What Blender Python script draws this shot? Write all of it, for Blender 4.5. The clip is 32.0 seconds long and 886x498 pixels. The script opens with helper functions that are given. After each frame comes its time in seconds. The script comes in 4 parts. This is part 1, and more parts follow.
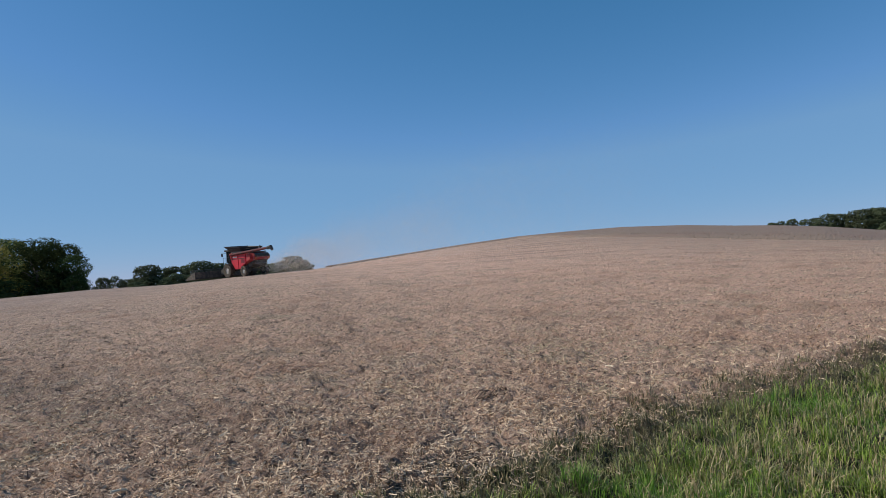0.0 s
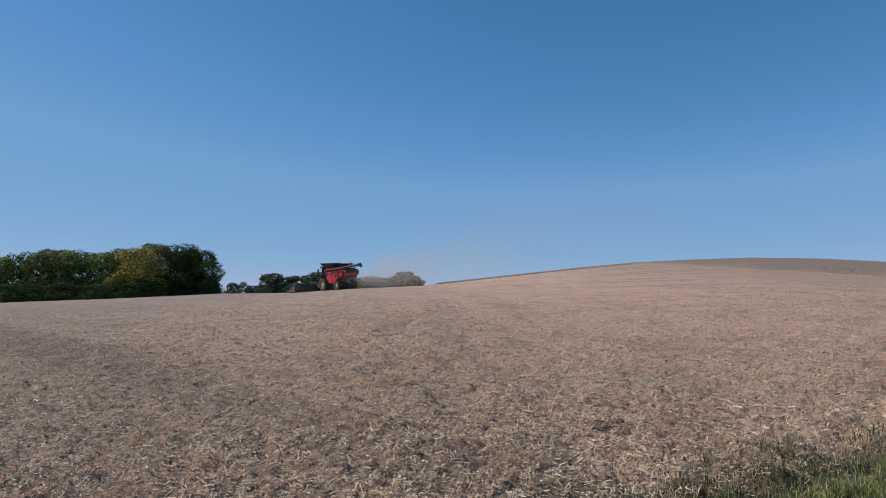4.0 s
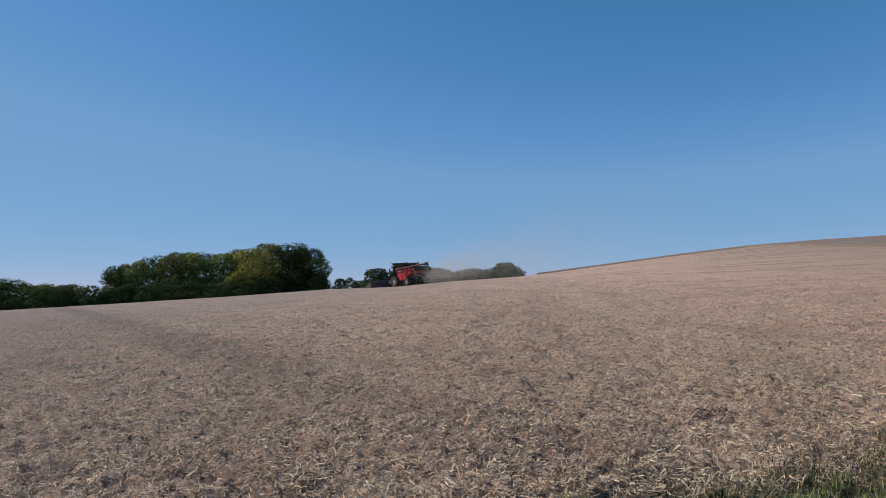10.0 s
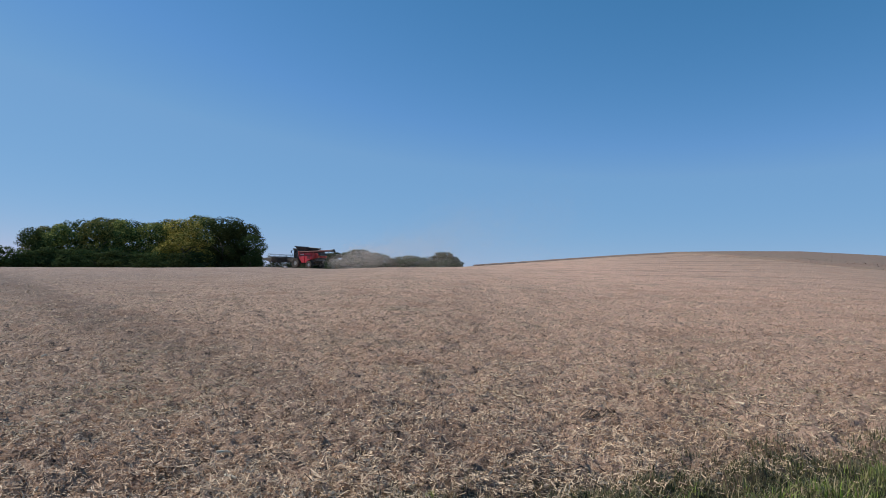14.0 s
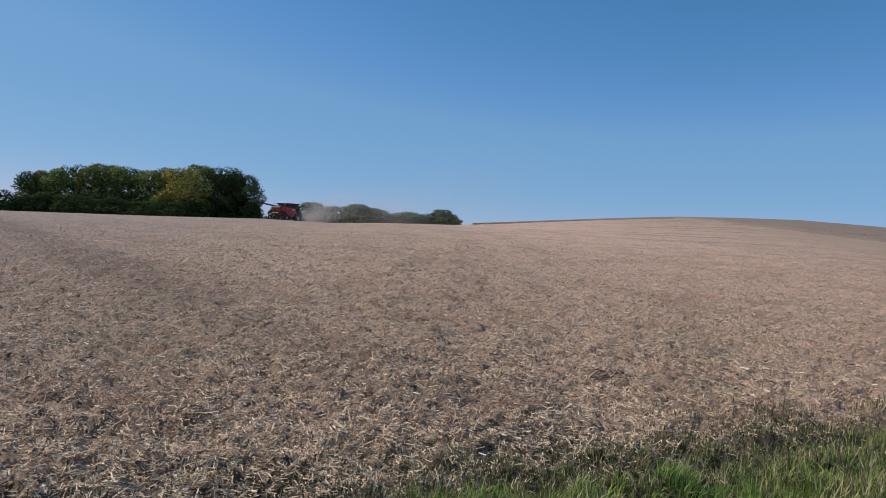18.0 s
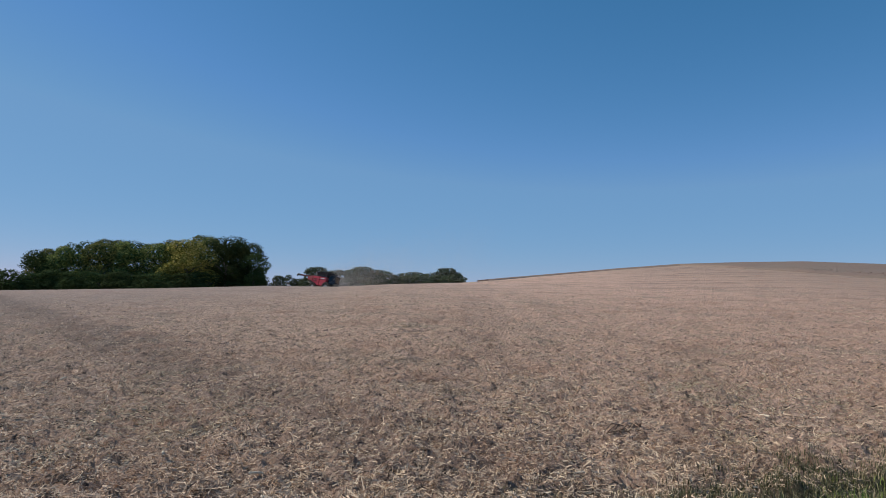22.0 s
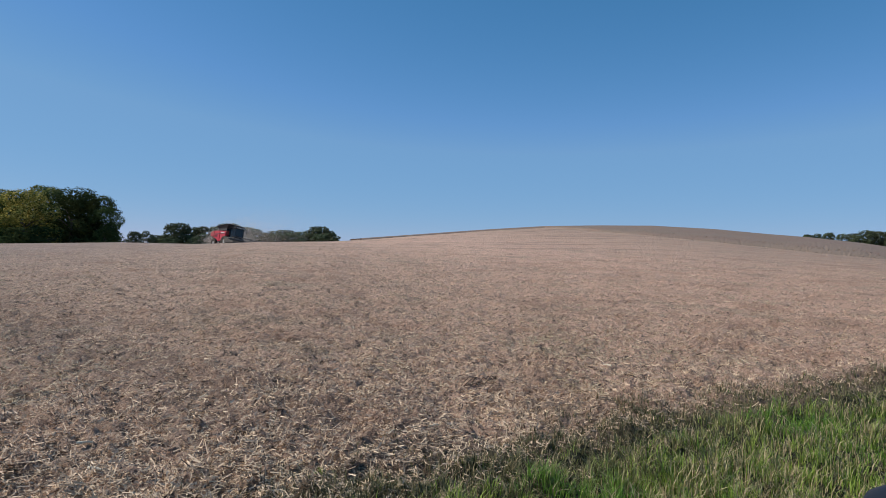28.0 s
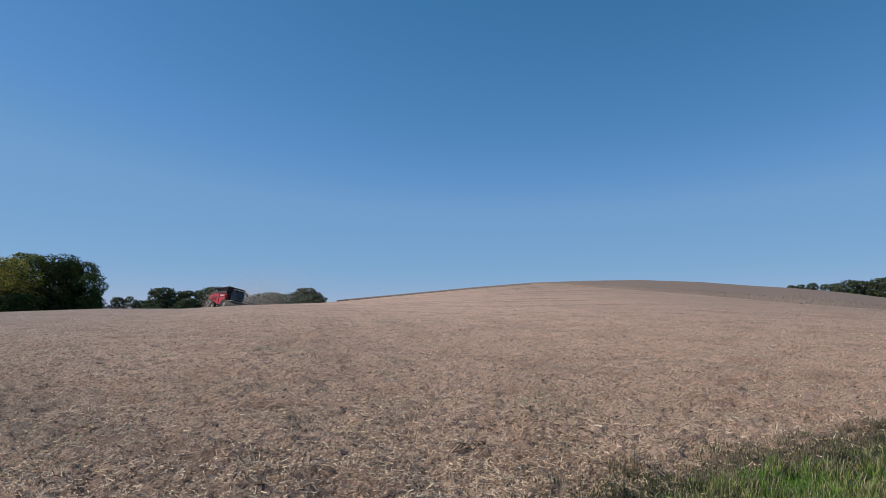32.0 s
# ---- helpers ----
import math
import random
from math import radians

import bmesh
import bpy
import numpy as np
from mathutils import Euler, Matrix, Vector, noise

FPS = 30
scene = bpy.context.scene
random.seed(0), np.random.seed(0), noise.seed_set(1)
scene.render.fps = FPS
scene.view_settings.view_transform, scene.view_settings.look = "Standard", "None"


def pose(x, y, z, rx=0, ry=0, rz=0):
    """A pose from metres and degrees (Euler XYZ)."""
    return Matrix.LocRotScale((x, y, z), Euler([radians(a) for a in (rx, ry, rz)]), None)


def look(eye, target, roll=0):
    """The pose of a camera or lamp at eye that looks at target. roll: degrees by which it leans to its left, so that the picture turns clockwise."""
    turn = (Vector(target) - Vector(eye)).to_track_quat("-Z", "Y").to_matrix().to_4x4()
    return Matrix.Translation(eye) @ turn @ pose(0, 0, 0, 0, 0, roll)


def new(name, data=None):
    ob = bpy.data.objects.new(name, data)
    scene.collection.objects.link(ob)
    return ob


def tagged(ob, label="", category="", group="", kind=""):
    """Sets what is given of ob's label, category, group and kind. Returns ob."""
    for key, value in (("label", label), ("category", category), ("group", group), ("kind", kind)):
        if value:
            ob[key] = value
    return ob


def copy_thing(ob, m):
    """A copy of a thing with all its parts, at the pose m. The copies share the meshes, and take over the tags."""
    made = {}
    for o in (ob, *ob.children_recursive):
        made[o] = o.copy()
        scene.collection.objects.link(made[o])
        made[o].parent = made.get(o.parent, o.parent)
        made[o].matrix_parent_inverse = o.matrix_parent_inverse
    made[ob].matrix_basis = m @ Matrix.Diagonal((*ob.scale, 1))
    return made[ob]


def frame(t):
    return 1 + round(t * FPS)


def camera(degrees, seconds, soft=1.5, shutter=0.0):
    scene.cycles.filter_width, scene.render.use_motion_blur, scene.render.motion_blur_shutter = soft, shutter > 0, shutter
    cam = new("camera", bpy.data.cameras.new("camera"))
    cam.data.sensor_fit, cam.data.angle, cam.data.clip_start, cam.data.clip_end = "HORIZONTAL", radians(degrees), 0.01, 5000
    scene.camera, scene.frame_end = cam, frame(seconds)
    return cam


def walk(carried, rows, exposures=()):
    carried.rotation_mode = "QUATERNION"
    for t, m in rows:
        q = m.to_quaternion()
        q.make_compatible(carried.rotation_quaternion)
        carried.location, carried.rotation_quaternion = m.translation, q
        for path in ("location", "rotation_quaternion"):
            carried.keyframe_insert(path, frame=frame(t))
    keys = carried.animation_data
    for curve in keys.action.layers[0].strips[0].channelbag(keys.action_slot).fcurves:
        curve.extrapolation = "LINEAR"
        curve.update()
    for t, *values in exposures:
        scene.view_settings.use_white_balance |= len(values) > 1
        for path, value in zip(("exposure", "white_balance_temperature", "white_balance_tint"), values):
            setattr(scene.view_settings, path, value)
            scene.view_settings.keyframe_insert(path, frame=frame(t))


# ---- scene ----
EYE = 1.75
FOV = 71.09
cam = camera(FOV, 32.0, soft=0.9)

# seconds, eye east, north, up from its mean place, heading, tilt, lean (degrees)
WALK = [
    (0.0, -0.210, 0.029, -0.019, 13.87, 1.64, 3.49),
    (0.5, -0.232, 0.036, -0.012, 14.44, 3.18, 2.76),
    (1.0, -0.248, 0.069, -0.016, 13.72, 2.01, 1.94),
    (1.5, -0.263, 0.087, -0.021, 14.47, 0.74, 0.39),
    (2.0, -0.248, 0.071, -0.029, 14.72, 2.20, 0.21),
    (2.5, -0.287, 0.012, -0.032, 14.67, 6.39, 0.66),
    (3.0, -0.279, 0.012, -0.034, 11.16, 4.46, -1.07),
    (3.5, -0.293, 0.021, -0.020, 9.99, 2.80, -1.50),
    (4.0, -0.317, 0.029, -0.009, 3.77, 3.84, 0.39),
    (4.5, -0.220, 0.005, 0.019, -4.68, 3.97, 2.77),
    (6.5, -0.027, -0.155, 0.014, -5.48, 4.86, 1.07),
    (7.0, -0.143, -0.136, 0.024, -6.88, 3.09, 0.17),
    (7.5, -0.215, -0.125, 0.020, -3.85, 3.83, 1.49),
    (8.0, -0.226, -0.130, 0.006, -4.64, 2.76, 1.39),
    (8.5, -0.229, -0.159, -0.018, -4.58, 3.35, 0.68),
    (9.0, -0.210, -0.205, -0.018, -6.96, 2.77, 1.60),
    (9.5, -0.224, -0.171, -0.009, -7.65, 1.67, 1.46),
    (10.0, -0.213, -0.155, -0.018, -5.45, 3.23, 1.89),
    (10.5, -0.192, -0.097, -0.026, -3.89, 1.64, 1.16),
    (11.0, -0.171, -0.027, -0.073, -0.72, 0.69, 3.83),
    (11.5, -0.116, 0.034, -0.075, 5.74, -1.57, 3.81),
    (12.0, -0.077, 0.021, -0.081, 15.90, -2.08, 2.05),
    (12.5, -0.055, -0.029, -0.054, 6.44, -0.01, 1.37),
    (13.0, 0.090, -0.091, -0.016, -0.42, 1.04, -0.04),
    (13.5, 0.160, -0.099, -0.020, -4.06, 2.09, 0.17),
    (14.0, 0.200, 0.039, -0.005, 0.01, 2.07, -1.91),
    (14.5, 0.117, 0.107, -0.028, -6.86, 1.73, -3.97),
    (15.0, 0.088, 0.097, -0.031, -24.17, -2.89, -2.25),
    (15.5, 0.086, 0.062, 0.023, -11.10, -3.26, -2.98),
    (17.5, -0.019, 0.101, 0.010, -4.99, -0.99, -2.26),
    (18.0, -0.010, 0.021, -0.003, 0.40, -1.85, -3.73),
    (18.5, 0.015, -0.026, -0.020, 1.91, 0.74, -4.14),
    (19.0, -0.003, -0.010, -0.005, 0.20, 2.63, -2.54),
    (19.5, -0.030, -0.013, 0.006, -0.63, 3.56, -1.84),
    (20.0, -0.036, -0.012, -0.003, -0.53, 3.96, -1.93),
    (20.5, -0.027, -0.008, -0.004, -0.44, 4.47, -1.16),
    (21.0, 0.001, -0.000, 0.003, -1.56, 4.07, -1.04),
    (21.5, -0.029, 0.004, 0.004, -0.79, 4.27, -0.45),
    (22.0, -0.026, 0.013, -0.001, -0.22, 3.53, -0.97),
    (22.5, -0.006, 0.007, -0.003, -0.30, 3.52, -0.55),
    (23.0, -0.001, 0.021, -0.003, 0.41, 3.00, -0.13),
    (23.5, 0.018, 0.028, -0.006, 2.15, 2.33, -0.08),
    (24.0, -0.000, 0.074, 0.002, 2.25, 2.84, -0.54),
    (24.5, -0.003, 0.105, -0.015, 3.91, 2.44, -0.69),
    (25.0, -0.001, 0.087, -0.020, 5.35, 1.70, -0.53),
    (25.5, 0.008, 0.072, -0.023, 7.15, 1.08, 0.01),
    (27.5, 0.151, 0.111, -0.044, 8.77, -1.49, -1.80),
    (28.0, 0.119, 0.128, -0.032, 11.43, 0.04, -1.53),
    (28.5, 0.215, 0.091, -0.017, 8.99, 3.79, -0.62),
    (29.0, 0.156, 0.081, -0.011, 9.59, 3.85, -0.42),
    (29.5, 0.108, 0.115, -0.001, 1.43, -0.74, 2.59),
    (30.0, 0.117, 0.140, 0.020, 5.56, 0.81, 0.36),
    (30.5, 0.196, 0.149, 0.038, 5.01, 2.26, -1.42),
    (31.0, 0.123, 0.163, 0.018, 10.01, 2.10, -0.87),
    (31.5, 0.150, 0.143, 0.009, 10.31, 4.02, 0.59),
    (32.0, 0.156, 0.138, 0.010, 12.52, 5.46, -0.24),
]


def aim(row):
    t, x, y, z, yaw, tilt, lean = row
    a, b = radians(yaw), radians(tilt)
    eye = Vector((x, y, EYE + z))
    return (t, look(eye, eye + Vector((math.sin(a) * math.cos(b), math.cos(a) * math.cos(b), math.sin(b))), -lean))


# the camera's own exposure breathes a little as the sky fills more or less of the view
STOPS = [(0, -0.07), (2, -0.02), (3, -0.11), (4, -0.03), (9, -0.05), (11, -0.05), (12, 0.07), (13, 0.08), (15, -0.02), (18, 0.0), (19, -0.02), (20, -0.08), (22, -0.1), (24, -0.06), (25, -0.04), (28, 0.02), (28.5, -0.08), (29, -0.12), (30, -0.04), (31, 0.0), (32, -0.05)]
walk(cam, [aim(r) for r in WALK], STOPS)

# ---- light ----
SUN_AZ, SUN_EL = -78.0, 42.0
world = bpy.data.worlds.new("sky")
scene.world = world
world.use_nodes = True
wn = world.node_tree.nodes
sky = wn.new("ShaderNodeTexSky")
sky.sky_type, sky.sun_disc = "NISHITA", False
sky.sun_elevation, sky.sun_rotation = radians(SUN_EL), radians(SUN_AZ)
sky.air_density, sky.dust_density, sky.ozone_density = 1.0, 0.0, 3.0
sky.altitude = 3000
wn["Background"].inputs["Strength"].default_value = 0.13
flat = wn.new("ShaderNodeGamma")
flat.inputs[1].default_value = 0.80
tint = wn.new("ShaderNodeMix")
tint.data_type, tint.blend_type = "RGBA", "MULTIPLY"
tint.inputs[0].default_value = 1.0
tint.inputs[7].default_value = (0.718, 0.938, 1.19, 1)
wl = world.node_tree.links
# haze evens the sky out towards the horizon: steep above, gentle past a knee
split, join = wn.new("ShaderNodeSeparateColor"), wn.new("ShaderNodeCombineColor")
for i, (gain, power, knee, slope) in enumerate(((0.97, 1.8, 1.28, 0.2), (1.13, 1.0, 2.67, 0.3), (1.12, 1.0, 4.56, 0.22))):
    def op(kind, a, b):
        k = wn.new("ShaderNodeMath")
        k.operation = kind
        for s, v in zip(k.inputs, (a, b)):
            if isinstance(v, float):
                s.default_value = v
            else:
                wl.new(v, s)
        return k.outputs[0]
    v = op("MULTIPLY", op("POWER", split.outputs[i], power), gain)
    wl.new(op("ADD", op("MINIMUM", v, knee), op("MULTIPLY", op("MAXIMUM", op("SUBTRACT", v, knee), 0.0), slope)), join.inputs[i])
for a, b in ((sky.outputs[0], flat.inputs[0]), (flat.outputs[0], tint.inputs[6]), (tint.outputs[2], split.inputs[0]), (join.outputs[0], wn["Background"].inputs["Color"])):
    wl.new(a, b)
sun = new("sun", bpy.data.lights.new("sun", "SUN"))
sun.data.energy, sun.data.angle, sun.data.color = 3.7, radians(0.53), (1.0, 0.92, 0.80)
_a, _e = radians(SUN_AZ), radians(SUN_EL)
sun.matrix_world = look((math.sin(_a) * math.cos(_e) * 50, math.cos(_a) * math.cos(_e) * 50, math.sin(_e) * 50), (0, 0, 0))


# ---- materials ----
class Mat:
    """A node material with short-hand for the usual nodes."""

    def __init__(self, name, rough=0.8, metal=0.0):
        self.m = bpy.data.materials.new(name)
        self.m.use_nodes = True
        self.t = self.m.node_tree
        self.b = self.t.nodes["Principled BSDF"]
        self.b.inputs["Roughness"].default_value = rough
        self.b.inputs["Metallic"].default_value = metal
        self.out = self.t.nodes["Material Output"]

    def n(self, kind, **props):
        node = self.t.nodes.new("ShaderNode" + kind)
        for k, v in props.items():
            if k == "op":
                node.operation = v
            elif k == "blend":
                node.data_type, node.blend_type = "RGBA", v
            elif k == "clamp":
                node.use_clamp = v
        return node

    def link(self, a, b):
        self.t.links.new(a, b)

    def pos(self):
        return self.n("NewGeometry").outputs["Position"]

    def obj(self):
        return self.n("TexCoord").outputs["Object"]

    def noise(self, vec, scale, detail=4.0, rough=0.55, warp=0.0):
        k = self.n("TexNoise")
        self.link(vec, k.inputs["Vector"])
        k.inputs["Scale"].default_value, k.inputs["Detail"].default_value = scale, detail
        k.inputs["Roughness"].default_value, k.inputs["Distortion"].default_value = rough, warp
        return k.outputs["Fac"]

    def stretch(self, vec, s, turn=0.0):
        k = self.n("Mapping")
        self.link(vec, k.inputs["Vector"])
        k.inputs["Scale"].default_value = s
        k.inputs["Rotation"].default_value = (0, 0, radians(turn))
        return k.outputs["Vector"]

    def ramp(self, fac, stops):
        k = self.n("ValToRGB")
        self.link(fac, k.inputs["Fac"])
        els = k.color_ramp.elements
        while len(els) < len(stops):
            els.new(0.5)
        for e, (p, c) in zip(els, stops):
            e.position = p
            e.color = (*c, 1) if not isinstance(c, (int, float)) else (c, c, c, 1)
        return k.outputs["Color"]

    def math(self, op, a, b=None, clamp=False):
        k = self.n("Math", op=op, clamp=clamp)
        for i, v in enumerate((a, b)):
            if v is None:
                continue
            if isinstance(v, (int, float)):
                k.inputs[i].default_value = v
            else:
                self.link(v, k.inputs[i])
        return k.outputs[0]

    def span(self, v, lo, hi, a=0.0, b=1.0):
        k = self.n("MapRange")
        k.interpolation_type = "SMOOTHSTEP"
        self.link(v, k.inputs["Value"])
        for i, x in enumerate((lo, hi, a, b)):
            k.inputs[i + 1].default_value = x
        return k.outputs[0]

    def mix(self, fac, a, b, blend="MIX"):
        k = self.n("Mix", blend=blend)
        for sock, v in ((k.inputs[0], fac), (k.inputs[6], a), (k.inputs[7], b)):
            if isinstance(v, (int, float)):
                sock.default_value = v
            elif isinstance(v, tuple):
                sock.default_value = (*v, 1)
            else:
                self.link(v, sock)
        return k.outputs[2]

    def color(self, c):
        if isinstance(c, tuple):
            self.b.inputs["Base Color"].default_value = (*c, 1)
        else:
            self.link(c, self.b.inputs["Base Color"])
        return self

    def bump(self, h, strength, dist):
        k = self.n("Bump")
        k.inputs["Strength"].default_value, k.inputs["Distance"].default_value = strength, dist
        self.link(h, k.inputs["Height"])
        self.link(k.outputs[0], self.b.inputs["Normal"])
        return self


def dirty(name, c, rough=0.5, metal=0.0, dust=0.35, scale=3.0):
    """Painted or bare machine surface with field dust on it."""
    m = Mat(name, rough, metal)
    v = m.obj()
    f = m.math("MULTIPLY", m.span(m.noise(v, scale, 6, 0.65), 0.35, 0.75), dust)
    g = m.noise(v, 40, 3)
    base = m.mix(m.math("MULTIPLY", g, 0.3), c, tuple(x * 0.7 for x in c))
    m.color(m.mix(f, base, (0.30, 0.24, 0.17)))
    m.link(m.math("ADD", m.math("MULTIPLY", f, 0.5), rough, clamp=True), m.b.inputs["Roughness"])
    m.bump(g, 0.1, 0.004)
    return m.m


def foliage(name, dark, light, dry=None, through_leaf=0.25):
    m = Mat(name, 0.85)
    m.b.inputs["Specular IOR Level"].default_value = 0.06
    r = m.n("NewGeometry").outputs["Random Per Island"]
    o = m.n("ObjectInfo").outputs["Random"]
    big = m.noise(m.obj(), 0.35, 3)
    k = m.math("ADD", m.math("MULTIPLY", r, 0.4), m.math("MULTIPLY", big, 0.7))
    c = m.mix(m.span(k, 0.2, 0.95), dark, light)
    if dry:
        c = m.mix(m.span(m.math("ADD", m.math("MULTIPLY", r, 0.7), m.math("MULTIPLY", big, 0.6)), 0.62, 0.95), c, dry)
    hs = m.n("HueSaturation")
    m.link(c, hs.inputs["Color"])
    m.link(m.math("ADD", m.math("MULTIPLY", o, 0.5), 0.72), hs.inputs["Value"])
    m.link(m.math("ADD", m.math("MULTIPLY", o, 0.04), 0.475), hs.inputs["Hue"])
    m.color(hs.outputs[0])
    tr = m.n("BsdfTranslucent")
    m.link(hs.outputs[0], tr.inputs["Color"])
    mx = m.n("MixShader")
    mx.inputs[0].default_value = through_leaf
    m.link(m.b.outputs[0], mx.inputs[1])
    m.link(tr.outputs[0], mx.inputs[2])
    m.link(mx.outputs[0], m.out.inputs["Surface"])
    return m.m


def bark_mat():
    m = Mat("bark", 0.9)
    v = m.stretch(m.obj(), (6, 6, 1))
    f = m.noise(v, 3, 6, 0.7)
    m.color(m.ramp(f, [(0.3, (0.05, 0.04, 0.03)), (0.7, (0.17, 0.14, 0.11))]))
    return m.bump(f, 0.6, 0.05).m


ROWS_TURN = 40.0     # harvest lines run 40 degrees west of north
# place across the lines, half width, strength
LINES = [(3.7, 1.4, 0.5), (-3.1, 1.0, 0.45), (-1.5, 10.0, 0.28), (13.5, 0.7, 0.15), (24.0, 0.8, 0.18), (33.5, 0.8, 0.2), (44.0, 0.9, 0.2)]


def field_mat():
    """Chopped soybean straw over dark soil, with harvest lines; grass sod south of the verge line."""
    m = Mat("stubble_ground", 0.95)
    p = m.pos()
    fine = m.noise(p, 30, 6, 0.75)
    clods = m.noise(p, 7.5, 6, 0.7)
    mid = m.noise(p, 2.7, 7, 0.75)
    broad = m.noise(p, 0.035, 3, 0.5)
    cover = m.math("ADD", m.math("MULTIPLY", clods, 0.42), m.math("ADD", m.math("MULTIPLY", mid, 0.32), m.math("MULTIPLY", fine, 0.26)))
    straw = m.mix(m.span(m.noise(p, 20, 6, 0.75), 0.36, 0.62), (0.44, 0.282, 0.2), (0.86, 0.605, 0.45))
    straw = m.mix(m.math("MULTIPLY", m.span(broad, 0.4, 0.62), 0.35), straw, (0.76, 0.50, 0.36))
    soil = m.mix(m.noise(p, 9, 4), (0.03, 0.021, 0.016), (0.11, 0.077, 0.058))
    sep = m.n("SeparateXYZ")
    m.link(p, sep.inputs[0])
    x, y = sep.outputs[0], sep.outputs[1]
    east = m.span(x, -8, 16)
    cover = m.math("ADD", cover, m.math("MULTIPLY", east, 0.03))
    straw = m.mix(m.math("MULTIPLY", east, 0.45), straw, (0.87, 0.53, 0.385))
    c = m.mix(m.span(cover, 0.408, 0.50), soil, straw)
    # thinner, browner straw on the hill's shoulder in the east
    c = m.mix(m.math("MULTIPLY", m.span(x, 8, 46), 0.5), c, (0.27, 0.21, 0.15))
    hue = m.noise(p, 0.5, 5, 0.65)
    c = m.mix(m.math("MULTIPLY", m.span(hue, 0.50, 0.66), 0.42), c, (0.40, 0.215, 0.14))
    c = m.mix(m.math("MULTIPLY", m.span(m.noise(m.stretch(p, (1, 1, 2.3)), 0.55, 4, 0.6), 0.52, 0.68), 0.32), c, (0.30, 0.265, 0.19))
    # long faint swaths of thinner straw
    swath = m.noise(m.stretch(p, (1.0, 0.03, 1), 40), 0.9, 3, 0.5)
    c = m.mix(m.math("MULTIPLY", m.span(swath, 0.5, 0.62), 0.1), c, (0.20, 0.145, 0.11))
    # harvest lines
    drift = m.math("MULTIPLY", m.math("SUBTRACT", m.noise(p, 0.6, 5), 0.5), 2.6)

    def lines(c, turn, rows, least):
        worn = m.span(m.noise(p, 0.07, 4, 0.6), 0.42, 0.58, least, 1.0)
        ca, sa = math.cos(radians(turn)), math.sin(radians(turn))
        across = m.math("ADD", m.math("ADD", m.math("MULTIPLY", x, ca), m.math("MULTIPLY", y, sa)), drift)
        for c0, w, k in rows:
            d = m.math("ABSOLUTE", m.math("SUBTRACT", across, c0))
            f = m.math("MULTIPLY", m.span(d, w, w * 0.2, 0, 1), k)
            f = m.math("MULTIPLY", m.math("MULTIPLY", f, worn), m.span(mid, 0.35, 0.6, 0.35, 1.0))
            c = m.mix(f, c, (0.085, 0.062, 0.05))
        return c

    # greyer, more weathered straw towards the wood in the west
    c = m.mix(m.math("MULTIPLY", m.span(m.math("ADD", x, m.math("MULTIPLY", drift, 2.0)), -2, -26), 0.40), c, (0.21, 0.176, 0.158))
    c = lines(c, ROWS_TURN, LINES, 0.75)
    c = lines(c, 72.0, [(52 + 7.6 * k + 1.6 * math.sin(2.3 * k), 1.2 + 0.5 * math.sin(1.7 * k), 0.38 + 0.05 * k) for k in range(14)], 0.1)
    # pale green meadow on the rise beyond, in the north-east
    away = m.math("SUBTRACT", m.math("MULTIPLY", x, math.cos(radians(50.15))), m.math("MULTIPLY", y, math.sin(radians(50.15))))
    ahead = m.math("ADD", m.math("MULTIPLY", x, math.sin(radians(50.15))), m.math("MULTIPLY", y, math.cos(radians(50.15))))
    turf = m.mix(m.noise(p, 0.4, 5, 0.6), (0.30, 0.33, 0.17), (0.43, 0.45, 0.25))
    c = m.mix(m.math("MULTIPLY", m.span(ahead, 166, 172), m.span(away, -0.5, 0.5)), c, turf)
    # sod
    edge = m.math("SUBTRACT", y, m.math("ADD", m.math("MULTIPLY", x, 0.36), 4.25))
    edge = m.math("ADD", edge, m.math("MULTIPLY", m.math("SUBTRACT", m.noise(p, 1.3, 5), 0.5), 1.6))
    sod = m.mix(m.span(m.noise(p, 9, 6, 0.7), 0.35, 0.65), (0.018, 0.023, 0.008), (0.075, 0.07, 0.034))
    c = m.mix(m.span(edge, 0.6, -0.5), c, sod)
    m.color(c)
    m.bump(m.math("ADD", m.math("MULTIPLY", fine, 0.5), m.math("ADD", clods, m.math("MULTIPLY", mid, 1.6))), 1.0, 0.10)
    return m.m


def straw_mat(name, a, b, grey, patch=None, lit=0.0, spots=0.0):
    m = Mat(name, 0.6)
    r = m.n("NewGeometry").outputs["Random Per Island"]
    c = m.mix(r, a, b)
    c = m.mix(m.span(r, 0.83, 0.88), c, grey)
    if patch:
        p = m.pos()
        c = m.mix(m.math("MULTIPLY", m.span(m.noise(p, patch[0], 4, 0.6), 0.5, 0.64), patch[1]), c, patch[2])
        # darker brown straw, in hand-sized spots
        c = m.mix(m.math("MULTIPLY", m.span(m.noise(p, 5, 4, 0.6), 0.50, 0.42), spots), c, (0.16, 0.10, 0.062))
        c = m.mix(m.math("MULTIPLY", m.span(m.noise(m.stretch(p, (1, 1, 2.3)), patch[0] * 0.7, 4, 0.6), 0.52, 0.66), patch[1]), c, patch[3])
    m.color(c)
    if lit:
        tr = m.n("BsdfTranslucent")
        m.link(c, tr.inputs["Color"])
        mx = m.n("MixShader")
        mx.inputs[0].default_value = lit
        m.link(m.b.outputs[0], mx.inputs[1])
        m.link(tr.outputs[0], mx.inputs[2])
        m.link(mx.outputs[0], m.out.inputs["Surface"])
    return m.m


